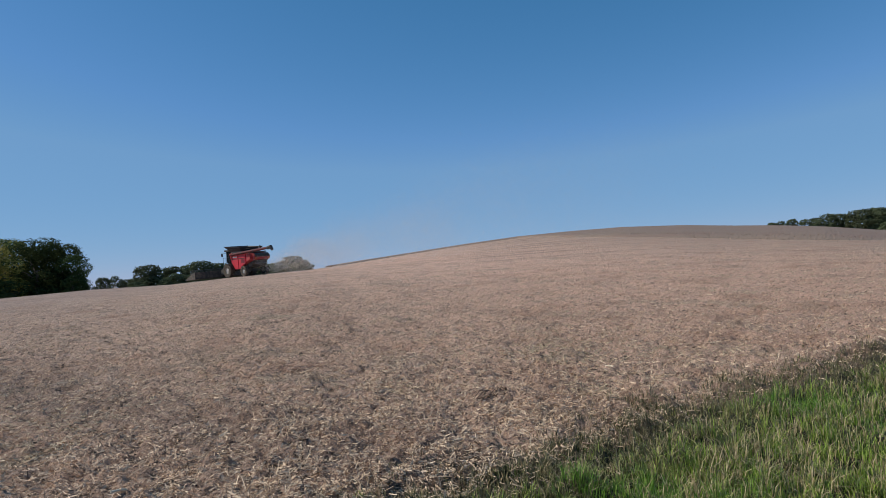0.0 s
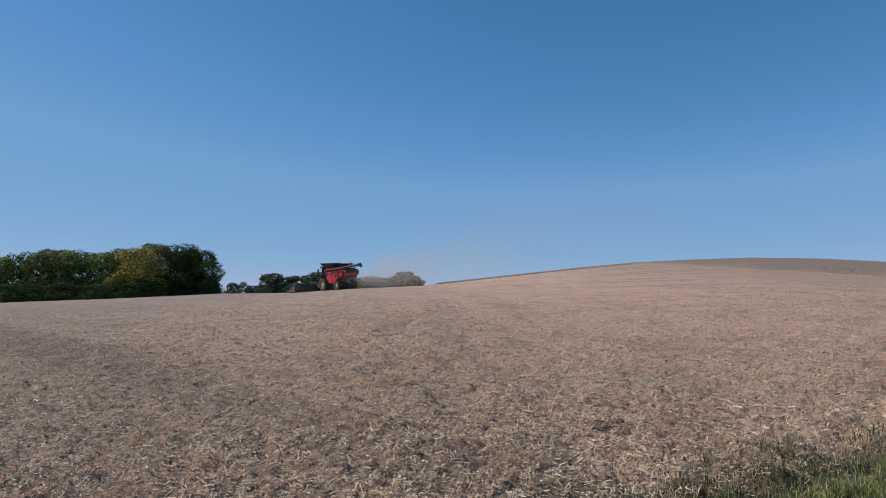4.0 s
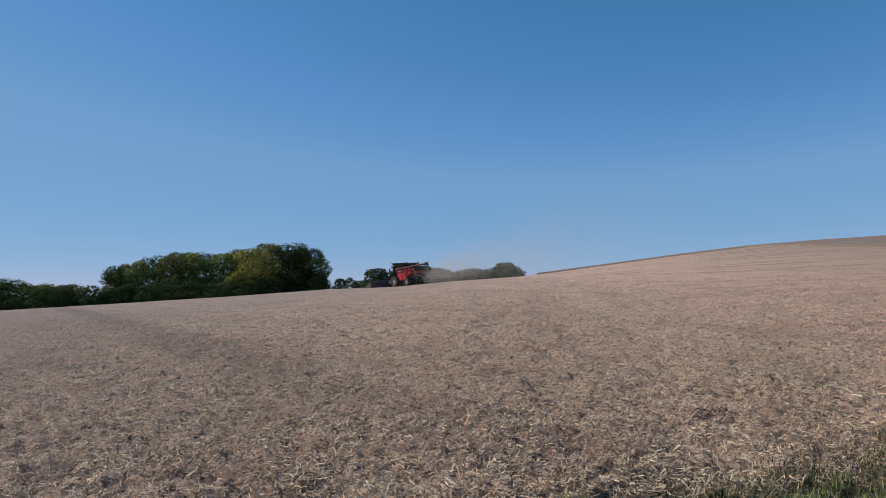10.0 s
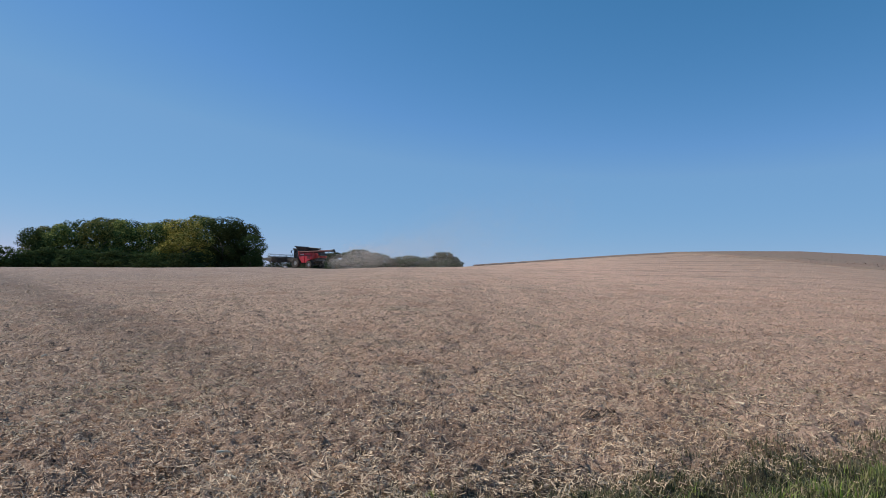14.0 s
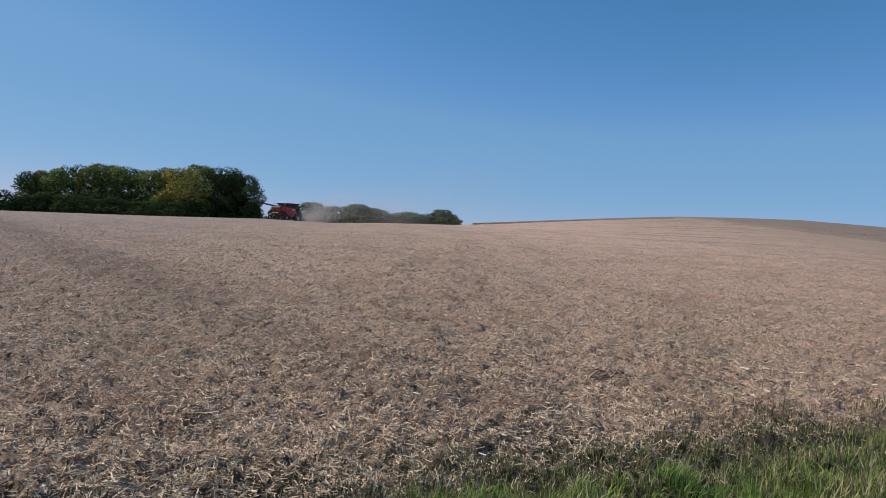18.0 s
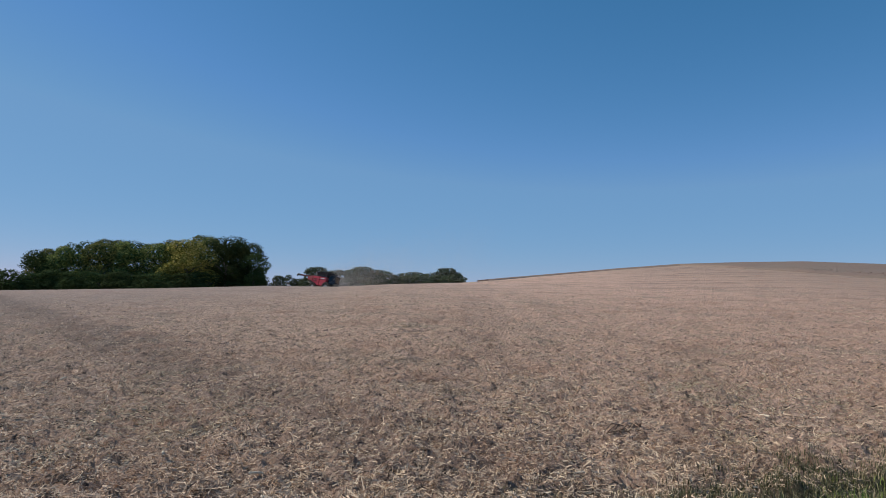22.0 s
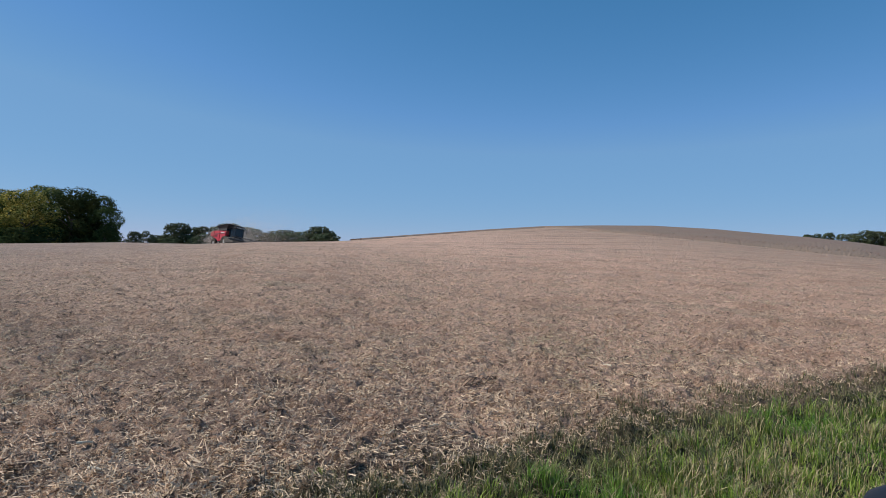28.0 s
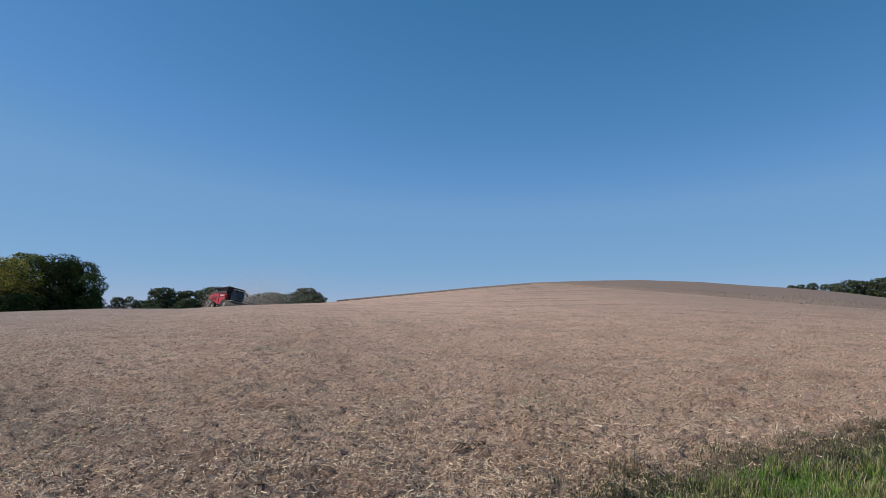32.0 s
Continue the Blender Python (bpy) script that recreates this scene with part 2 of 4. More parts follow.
M = {
    "field": field_mat(),
    "straw": straw_mat("straw", (0.55, 0.385, 0.255), (0.97, 0.75, 0.515), (0.09, 0.06, 0.042), (0.5, 0.45, (0.52, 0.31, 0.20), (0.46, 0.41, 0.235)), spots=0.33),
    "grass": straw_mat("grass", (0.022, 0.065, 0.008), (0.48, 0.64, 0.10), (0.56, 0.49, 0.24), (0.8, 0.6, (0.12, 0.32, 0.03), (0.44, 0.41, 0.165)), 0.3),
    "dry_grass": straw_mat("dry_grass", (0.27, 0.21, 0.105), (0.62, 0.50, 0.29), (0.15, 0.19, 0.06)),
    "weed": straw_mat("weed", (0.04, 0.048, 0.015), (0.25, 0.22, 0.10), (0.46, 0.36, 0.21)),
    "pale": dirty("pale_stalk", (0.74, 0.64, 0.48), 0.6, 0, 0.2, 20),
    "bark": bark_mat(),
    "leaf": foliage("leaf_green", (0.032, 0.055, 0.018), (0.21, 0.26, 0.08), (0.31, 0.29, 0.08), 0.12),
    "leaf_yellow": foliage("leaf_yellowing", (0.08, 0.10, 0.022), (0.46, 0.44, 0.10), (0.58, 0.48, 0.12), 0.15),
    "leaf_dark": foliage("leaf_dark", (0.028, 0.048, 0.018), (0.085, 0.12, 0.038)),
    # far leaves: distance haze is put into the colour, paler and greyer
    "leaf_far_hazed": foliage("leaf_far_hazed", (0.07, 0.093, 0.055), (0.12, 0.15, 0.08)),
    "red": dirty("red_paint", (0.60, 0.034, 0.055), 0.4, 0, 0.12),
    "red_dark": dirty("red_paint_dusty", (0.42, 0.03, 0.04), 0.5, 0, 0.3),
    "tank": dirty("tank_dark_grey", (0.028, 0.028, 0.033), 0.6, 0, 0.08),
    "black": dirty("black_plastic", (0.018, 0.018, 0.02), 0.45, 0, 0.15),
    "steel": dirty("worn_steel", (0.30, 0.29, 0.28), 0.4, 0.8, 0.4),
    "chassis": dirty("chassis_dark", (0.05, 0.047, 0.045), 0.7, 0, 0.5),
    "tyre": dirty("tyre_rubber", (0.022, 0.021, 0.02), 0.85, 0, 0.55, 6),
    "rim": dirty("rim_cream", (0.55, 0.53, 0.49), 0.5, 0, 0.15),
    "white": dirty("white_paint", (0.75, 0.75, 0.73), 0.45, 0, 0.15),
    "auger": dirty("auger_dark_red", (0.10, 0.012, 0.015), 0.7, 0, 0.03),
    "reel": dirty("reel_grey_paint", (0.09, 0.095, 0.10), 0.6, 0, 0.2),
    "post": dirty("post_black", (0.008, 0.009, 0.013), 0.55, 0, 0.02),
    "car_paint": dirty("car_paint_dark_grey", (0.035, 0.037, 0.042), 0.3, 0.3, 0.12),
    "stem_brown": dirty("damp_brown_stem", (0.15, 0.095, 0.06), 0.8, 0, 0.2, 20),
    "orange": dirty("amber_lens", (0.75, 0.25, 0.02), 0.3, 0, 0.1),
}


def glass_mat():
    m = Mat("cab_glass", 0.05)
    m.color((0.02, 0.025, 0.03))
    m.b.inputs["Transmission Weight"].default_value = 0.35
    m.b.inputs["IOR"].default_value = 1.45
    return m.m


def dust_mat():
    m = Mat("dust", 1.0)
    m.color((0.84, 0.76, 0.69))
    tr = m.n("BsdfTranslucent")
    tr.inputs["Color"].default_value = (0.84, 0.76, 0.69, 1)
    h = m.n("MixShader")
    h.inputs[0].default_value = 0.5
    m.link(m.b.outputs[0], h.inputs[1])
    m.link(tr.outputs[0], h.inputs[2])
    m.link(h.outputs[0], m.out.inputs["Surface"])
    return m.m


M["glass"] = glass_mat()
M["dust"] = dust_mat()


# ---- ground ----
SKY_AZ = [-180, -120, -90, -60, -52, -43.5, -34, -25, -16, -10, -5, 1.5, 5.2, 10.4, 15.6, 20.7, 25.7, 30, 35, 39, 42, 45, 49, 60, 90, 120, 180]
SKY_EL = [-.5, -1.2, -1.6, -1.5, -1.26, -.95, -.75, -.5, -.14, -.12, .2, .44, .79, 1.31, 1.82, 2.24, 2.39, 2.43, 2.2, 1.83, 1.6, 1.25, .75, .3, 0, -.2, -.5]
CREST_AZ = [-180, -60, -30, -16, -13, -8.5, -4, 1.5, 5, 20, 40, 60, 180]
CREST_R = [90, 100, 120, 130, 126, 110, 97, 103, 120, 165, 165, 120, 90]


def height(x, y):
    """Height of the field: level round the eye, rising to a rounded crest in every direction, falling behind it."""
    r = np.hypot(x, y) + 1e-9
    az = np.degrees(np.arctan2(x, y))
    s = np.tan(np.radians(np.interp(az, SKY_AZ, SKY_EL)))
    rc = np.interp(az, CREST_AZ, CREST_R)
    u = np.minimum(r / rc, 1)
    z = EYE + s * np.minimum(r, 2.5 * rc) - (EYE + np.maximum(s, 0) * r) * (1 - u) ** 2
    over = np.maximum(r / rc - 1, 0)
    z = z - 5 * (1 - np.exp(-(over / 0.27) ** 2))
    # the next field rises again in the north-east
    k = np.clip((r - 165) / 45, 0, 1) * np.clip((az - 49.9) / 0.9, 0, 1) * np.clip((70 - az) / 8, 0, 1) * np.clip((900 - r) / 500, 0, 1)
    return z + k * k * (3 - 2 * k) * np.maximum(EYE + np.minimum(r, 235) * math.tan(radians(1.42)) - z, 0)


def hz(x, y):
    return float(height(np.array([float(x)]), np.array([float(y)]))[0])


def verge_line(x):
    """North edge of the grass verge."""
    return np.interp(x, [-30, -2, 0, 1.3, 2, 3, 4.3, 6, 7.2, 9, 60], [-26.5, 1.4, 3.45, 4.05, 4.42, 4.85, 5.62, 5.9, 6.1, 6.5, 14.5])


def lumps(x, y):
    """Clods and straw heaps, a few centimetres high."""
    out = np.zeros_like(x)
    rng = np.random.default_rng(5)
    for k in range(26):
        f = 2.2 * 1.145 ** k
        a, ph = rng.uniform(0, 6.28), rng.uniform(0, 6.28)
        a2, ph2 = rng.uniform(0, 6.28), rng.uniform(0, 6.28)
        out += 0.019 * min(1.0, 0.15 + k / 14) / (1 + 0.05 * k) * np.sin(f * (x * np.cos(a) + y * np.sin(a)) + ph + 1.7 * np.sin(0.6 * f * (x * np.cos(a2) + y * np.sin(a2)) + ph2))
    return out


def relief(x, y):
    """The lumps as they stand in the field, flatter far off."""
    return lumps(x, y) * np.clip(1.25 - np.hypot(x, y) / 60, 0.3, 1)


def raw_mesh(name, verts, faces, mats, index=None, smooth=False):
    """A mesh from numpy arrays; faces all of one size."""
    me = bpy.data.meshes.new(name)
    verts = np.asarray(verts, np.float32)
    faces = np.asarray(faces, np.int32)
    n, k = faces.shape
    me.vertices.add(len(verts))
    me.vertices.foreach_set("co", verts.ravel())
    me.loops.add(n * k)
    me.loops.foreach_set("vertex_index", faces.ravel())
    me.polygons.add(n)
    me.polygons.foreach_set("loop_start", np.arange(0, n * k, k, dtype=np.int32))
    for mt in mats if isinstance(mats, (list, tuple)) else [mats]:
        me.materials.append(mt)
    if index is not None:
        me.polygons.foreach_set("material_index", np.asarray(index, np.int32))
    me.polygons.foreach_set("use_smooth", np.full(n, smooth))
    me.update(calc_edges=True)
    me.validate()
    return me


def ground():
    az = np.radians(np.concatenate([np.arange(-180, -66, 4), np.arange(-66, 62, 0.3), np.arange(62, 180, 4)]))
    rs = np.concatenate([[0.0], np.geomspace(0.6, 2.4, 24), np.geomspace(2.45, 40, 330), np.geomspace(40.6, 420, 90), np.geomspace(460, 4500, 26)])
    A, R = np.meshgrid(az, rs)
    x, y = R * np.sin(A), R * np.cos(A)
    z = height(x, y) + relief(x, y)
    z -= np.clip((R - 500) / 4000, 0, 1) * 30
    n, k = len(rs), len(az)
    v = np.stack([x, y, z], -1).reshape(-1, 3)
    i, j = np.meshgrid(np.arange(n - 1), np.arange(k), indexing="ij")
    j2 = (j + 1) % k
    f = np.stack([i * k + j, i * k + j2, (i + 1) * k + j2, (i + 1) * k + j], -1).reshape(-1, 4)
    ob = new("ground", raw_mesh("ground", v, f[:, ::-1], M["field"], smooth=True))
    return tagged(ob, "rolling field of chopped pale soybean straw over dark soil", "field", kind="structure")


ground()


def part(name, bm, mat, parent, label="", smooth=False):
    """Links a bmesh as one mesh object under a thing or a part."""
    me = bpy.data.meshes.new(name)
    bm.to_mesh(me)
    bm.free()
    for m in mat if isinstance(mat, (list, tuple)) else [mat]:
        me.materials.append(m)
    if smooth:
        me.polygons.foreach_set("use_smooth", np.full(len(me.polygons), True))
    ob = new(name, me)
    ob.parent = parent
    return tagged(ob, label) if label else ob


def box(bm, x0, x1, y0, y1, z0, z1, bevel=0.0, top=None):
    """A box; top = (dx0, dx1, dy0, dy1) moves the upper corners."""
    t = top or (0, 0, 0, 0)
    vs = [bm.verts.new(p) for p in ((x0, y0, z0), (x1, y0, z0), (x1, y1, z0), (x0, y1, z0),
          (x0 + t[0], y0 + t[2], z1), (x1 + t[1], y0 + t[2], z1), (x1 + t[1], y1 + t[3], z1), (x0 + t[0], y1 + t[3], z1))]
    fs = [bm.faces.new([vs[i] for i in q]) for q in ((3, 2, 1, 0), (4, 5, 6, 7), (0, 1, 5, 4), (1, 2, 6, 5), (2, 3, 7, 6), (3, 0, 4, 7))]
    if bevel:
        es = list({e for f in fs for e in f.edges})
        bmesh.ops.bevel(bm, geom=es, offset=bevel, segments=2, affect="EDGES", profile=0.6)
    return bm


def tube(bm, a, b, r0, r1=None, seg=10):
    a, b = Vector(a), Vector(b)
    d = b - a
    bmesh.ops.create_cone(bm, cap_ends=True, segments=seg, radius1=r0, radius2=r1 if r1 is not None else r0, depth=d.length,
                          matrix=Matrix.Translation((a + b) / 2) @ d.to_track_quat("Z", "Y").to_matrix().to_4x4())
    return bm


def extrude_side(bm, outline, x0, x1, bevel=0.0):
    """A prism whose side outline (y, z) runs from x0 to x1."""
    a = [bm.verts.new((x0, y, z)) for y, z in outline]
    b = [bm.verts.new((x1, y, z)) for y, z in outline]
    n = len(a)
    fs = [bm.faces.new(a[::-1]), bm.faces.new(b)]
    for i in range(n):
        fs.append(bm.faces.new((a[i], a[(i + 1) % n], b[(i + 1) % n], b[i])))
    bmesh.ops.recalc_face_normals(bm, faces=fs)
    if bevel:
        bmesh.ops.bevel(bm, geom=list({e for f in fs for e in f.edges}), offset=bevel, segments=2, affect="EDGES")
    return bm


def lathe(bm, profile, seg=32, axis="X", caps=True):
    """Turns (radius, offset) points round an axis."""
    rings = []
    for r, o in profile:
        ring = []
        for k in range(seg):
            a = 2 * math.pi * k / seg
            p = (o, r * math.cos(a), r * math.sin(a)) if axis == "X" else (r * math.cos(a), r * math.sin(a), o)
            ring.append(bm.verts.new(p))
        rings.append(ring)
    fs = []
    for a, b in zip(rings, rings[1:]):
        for k in range(seg):
            fs.append(bm.faces.new((a[k], a[(k + 1) % seg], b[(k + 1) % seg], b[k])))
    if caps:
        fs += [bm.faces.new(rings[0]), bm.faces.new(rings[-1])]
    bmesh.ops.recalc_face_normals(bm, faces=fs)
    return bm


B = bmesh.new


# ---- crop, straw, grass ----
CROP_AZ = [2, 8, 14, 20.7, 25.7, 30.4, 34.8, 38.9, 42.7, 47, 52]
CROP_R = [95, 121, 138, 149, 105, 87, 78, 73, 65, 62, 62]


def crop():
    """Ripe standing soybeans on the hilltop: a thick stand with its own edge, top and loose stalks."""
    rng = np.random.default_rng(11)
    az = np.arange(4, 49.5, 0.11)
    cols, rad = len(az), 44
    u = np.concatenate([[0, .012, .025, .05, .08], np.linspace(.12, 1, rad - 5)])
    r0 = np.interp(az, CROP_AZ, CROP_R)
    r1 = np.interp(az, CREST_AZ, CREST_R) + 25
    R = r0[None] + (r1 - r0)[None] * u[:, None]
    a = np.radians(az)[None]
    x, y = R * np.sin(a), R * np.cos(a)
    lift = np.interp(az, [2, 5, 14, 24, 45.5, 49.3], [0.2, 0.3, 0.34, 0.36, 0.36, 0.02])[None]
    top = height(x, y) + lift + rng.normal(0, 0.012, R.shape)
    for k, low in enumerate((1.15, .75, .45, .22, .08)):
        top[k] -= lift[0] * low
    v = np.stack([x, y, top], -1).reshape(-1, 3)
    i, j = np.meshgrid(np.arange(rad - 1), np.arange(cols - 1), indexing="ij")
    f = np.stack([i * cols + j, (i + 1) * cols + j, (i + 1) * cols + j + 1, i * cols + j + 1], -1).reshape(-1, 4)
    n = 15000
    ua = rng.uniform(3, 49.4, n)
    ra0, ra1 = np.interp(ua, CROP_AZ, CROP_R), np.interp(ua, CREST_AZ, CREST_R) + 4
    k = rng.uniform(0, 1, n) ** 1.3
    rr = ra0 + (ra1 - ra0) * k
    px, py = rr * np.sin(np.radians(ua)), rr * np.cos(np.radians(ua))
    pz = height(px, py)
    h = rng.uniform(0.8, 1.12, n) * np.interp(ua, [2, 5, 14, 24, 45.5, 49.3], [0.2, 0.3, 0.34, 0.36, 0.36, 0.02]) * np.clip(0.1 + (rr - ra0) / 6, 0, 1)
    t = rng.uniform(0, 6.28, n)
    w = rng.uniform(0.02, 0.06, n)
    dx, dy = np.cos(t) * w, np.sin(t) * w
    lx, ly = rng.normal(0, 0.08, n), rng.normal(0, 0.08, n)
    q = np.stack([np.stack([px - dx * .4, py - dy * .4, pz - .05], -1), np.stack([px + dx * .4, py + dy * .4, pz - .05], -1),
                  np.stack([px + dx + lx, py + dy + ly, pz + h], -1), np.stack([px - dx + lx, py - dy + ly, pz + h * .9], -1)], 1).reshape(-1, 3)
    fq = np.arange(4 * n).reshape(-1, 4) + len(v)
    m = Mat("ripe_beans", 0.9)
    p = m.pos()
    c = m.ramp(m.noise(p, 2.2, 6, 0.7), [(0.3, (0.215, 0.145, 0.105)), (0.55, (0.26, 0.176, 0.13)), (0.75, (0.30, 0.205, 0.152))])
    c = m.mix(m.math("MULTIPLY", m.span(m.noise(p, 0.12, 3), 0.4, 0.6), 0.3), c, (0.26, 0.215, 0.15))
    m.color(c)
    m.bump(m.noise(p, 5, 4), 0.5, 0.1)
    ob = new("standing_crop", raw_mesh("standing_crop", np.concatenate([v, q]), np.concatenate([f, fq]), m.m))
    tagged(ob, "dull brown ripe soybean crop still standing on the hilltop", "crop", kind="stuff")


crop()


def straw_cover(x, y, r, rng):
    """Where straw lies: in small drifts with bare soil between, thinner on the wheel tracks and the cloddy west."""
    n = len(x)
    keep = y > verge_line(x) + 0.6 - rng.exponential(0.3, n)
    keep &= lumps(x * 1.6 + 3, y * 1.6) + rng.normal(0, 1, n) * (0.012 + 0.0007 * r) > -0.02
    across = x * math.cos(radians(ROWS_TURN)) + y * math.sin(radians(ROWS_TURN))
    for c0, w, k in LINES[:2]:
        keep &= (np.abs(across - c0 + 12 * lumps(x * .15, y * .15)) > w * rng.uniform(0.4, 1, n)) | (rng.uniform(0, 1, n) > 0.3)
    return keep & (rng.uniform(0, 1, n) > 0.3 * np.clip((2.5 - across) / 3, 0, 1))


def straws(name, tufts, each, seed, r_lo, r_hi, length, wide, lift, tilt, spread):
    """Wisps of chopped straw: each a few stems that lie roughly one way, crossing and propped on one another."""
    rng = np.random.default_rng(seed)
    r = r_lo * (r_hi / r_lo) ** rng.uniform(0, 1, tufts)
    a = np.radians(rng.uniform(-63, 54, tufts))
    x, y = r * np.sin(a), r * np.cos(a)
    keep = straw_cover(x, y, r, rng) & (rng.uniform(0, 1, tufts) > (r / r_hi) ** 2)
    x, y, r = x[keep], y[keep], r[keep]
    way = 40 * lumps(x * 0.45 + 5, y * 0.45) + rng.normal(0, 0.8, len(x))
    prop = rng.uniform(0, 1, len(x)) ** 2
    k = np.repeat(np.arange(len(x)), each)
    n = len(k)
    q = spread * np.maximum(1, r[k] / 14)
    x, y, r = x[k] + rng.normal(0, 1, n) * q, y[k] + rng.normal(0, 1, n) * q, r[k]
    z = height(x, y) + relief(x, y) + rng.uniform(0.002, lift, n) * (0.35 + prop[k]) * np.clip(9 / r, 0.35, 1)
    t = way[k] + rng.normal(0, 0.5, n)
    e = rng.normal(0, tilt, n) * (0.5 + prop[k])
    L = rng.uniform(length[0], length[1], n) * (0.6 + 0.8 * rng.uniform(0, 1, n) ** 3)
    W = np.maximum(rng.uniform(*wide, n), r * 0.00045)
    d = np.stack([np.cos(t) * np.cos(e), np.sin(t) * np.cos(e), np.sin(e)], -1) * L[:, None] / 2
    s = np.stack([-np.sin(t), np.cos(t), rng.normal(0, 0.7, n)], -1) * W[:, None] / 2
    mid = np.stack([x, y, z], -1)
    v = np.stack([mid - d - s, mid - d + s, mid + d + s * .7, mid + d - s * .7], 1).reshape(-1, 3)
    return new(name, raw_mesh(name, v, np.arange(4 * n).reshape(-1, 4), M["straw"]))


tagged(straws("loose_straw", 130000, 6, 3, 2.8, 60, (0.02, 0.07), (0.003, 0.008), 0.065, 0.36, 0.033),
       "loose chopped soybean straw and stems scattered over the field", "straw", kind="stuff")
tagged(straws("straw_clumps", 15000, 9, 6, 3.0, 45, (0.04, 0.105), (0.003, 0.008), 0.10, 0.55, 0.04),
       "raised clumps of matted straw and torn stems", "straw", kind="stuff")
tagged(straws("stubble_stems", 30000, 1, 4, 2.8, 50, (0.05, 0.13), (0.003, 0.007), 0.08, 0.95, 0.01),
       "short broken stubble stems standing out of the straw", "stubble", kind="stuff")


def grass(name, tufts, blades, seed, mat, hgt, edge_in, patch, spread, fringe=0.4, edge_out=99.0, rng_r=(2.4, 24), rng_a=(-40, 64)):
    """Tufts of bent blades; denser and taller in drifts."""
    rng = np.random.default_rng(seed)
    r = rng_r[0] * (rng_r[1] / rng_r[0]) ** rng.uniform(0, 1, tufts)
    a = np.radians(rng.uniform(*rng_a, tufts))
    x, y = r * np.sin(a), r * np.cos(a)
    d = verge_line(x) - y
    wave = lumps(x * 0.26 + 9, y * 0.26) / 0.05
    keep = d > edge_in + rng.exponential(0.25, tufts) * rng.choice([-1, 0.4], tufts) - 0.22 * np.clip(wave, -1.2, 1.2)
    keep &= d < edge_out + 0.3 * np.clip(wave, -1.2, 1.2)
    keep &= np.clip(wave, -1.3, 9) * patch + rng.normal(0, 0.32, tufts) > -0.75
    x, y, r, d, wave = x[keep], y[keep], r[keep], d[keep], wave[keep]
    size = rng.uniform(0.6, 1.25, len(x)) * (1 + 0.2 * np.clip(wave, -1, 1)) * np.interp(d, [-.3, 0, .25, .9, 1.6], [fringe, .8, 1.2, 1.1, .8])
    k = np.repeat(np.arange(len(x)), blades)
    n = len(k)
    t = rng.uniform(0, 2 * np.pi, n)
    q = np.abs(rng.normal(0, 0.045, n)) * spread
    bx, by, rr = x[k] + np.cos(t) * q, y[k] + np.sin(t) * q, r[k]
    bz = height(bx, by) + relief(bx, by) - 0.012
    t = t + rng.normal(0, 0.7, n)
    h = rng.uniform(*hgt, n) * size[k]
    w = np.maximum(rng.uniform(0.003, 0.007, n), rr * 0.0005)
    lean = np.clip(np.abs(rng.normal(0.1, 0.3, n)) + q * 3, 0, 1.3)
    side = t + rng.normal(1.57, 0.5, n)
    s = np.stack([np.cos(side) * w / 2, np.sin(side) * w / 2, np.zeros(n)], -1)
    base = np.stack([bx, by, bz], -1)
    go = np.stack([np.cos(t), np.sin(t), np.zeros(n)], -1)
    up = np.array([0, 0, 1.0])
    m1 = base + go * (h * lean * .25)[:, None] + up * (h * .55)[:, None]
    m2 = base + go * (h * lean)[:, None] + up * (h * (1 - .42 * lean))[:, None]
    v = np.stack([base - s, base + s, m1 + s, m1 - s, m2 + s * .15, m2 - s * .15], 1).reshape(-1, 3)
    b = 6 * np.arange(n)
    f = np.concatenate([np.stack([b, b + 1, b + 2, b + 3], -1), np.stack([b + 3, b + 2, b + 4, b + 5], -1)])
    return new(name, raw_mesh(name, v, f, M[mat]))


tagged(grass("verge_grass", 20500, 20, 21, "grass", (0.07, 0.17), 0.14, 0.42, 1.25), "tufts of bright green grass on the field verge", "grass", kind="stuff")
tagged(grass("mown_grass", 2200, 8, 24, "grass", (0.06, 0.14), 0.1, 0.3, 2.2, 0.4, 99.0, (0.5, 6), (60, 330)), "short green grass on the verge round the car", "grass", kind="stuff")
tagged(grass("dry_verge_grass", 16000, 13, 22, "dry_grass", (0.07, 0.20), 0.6, -0.9, 1.5), "straw-coloured dry grass mixed into the verge", "grass", kind="stuff")
tagged(grass("edge_weeds", 60000, 10, 23, "weed", (0.045, 0.14), -0.65, 0.3, 1.6, 0.8, 0.6), "low olive weeds and dry stems where the verge meets the straw", "weeds", kind="stuff")


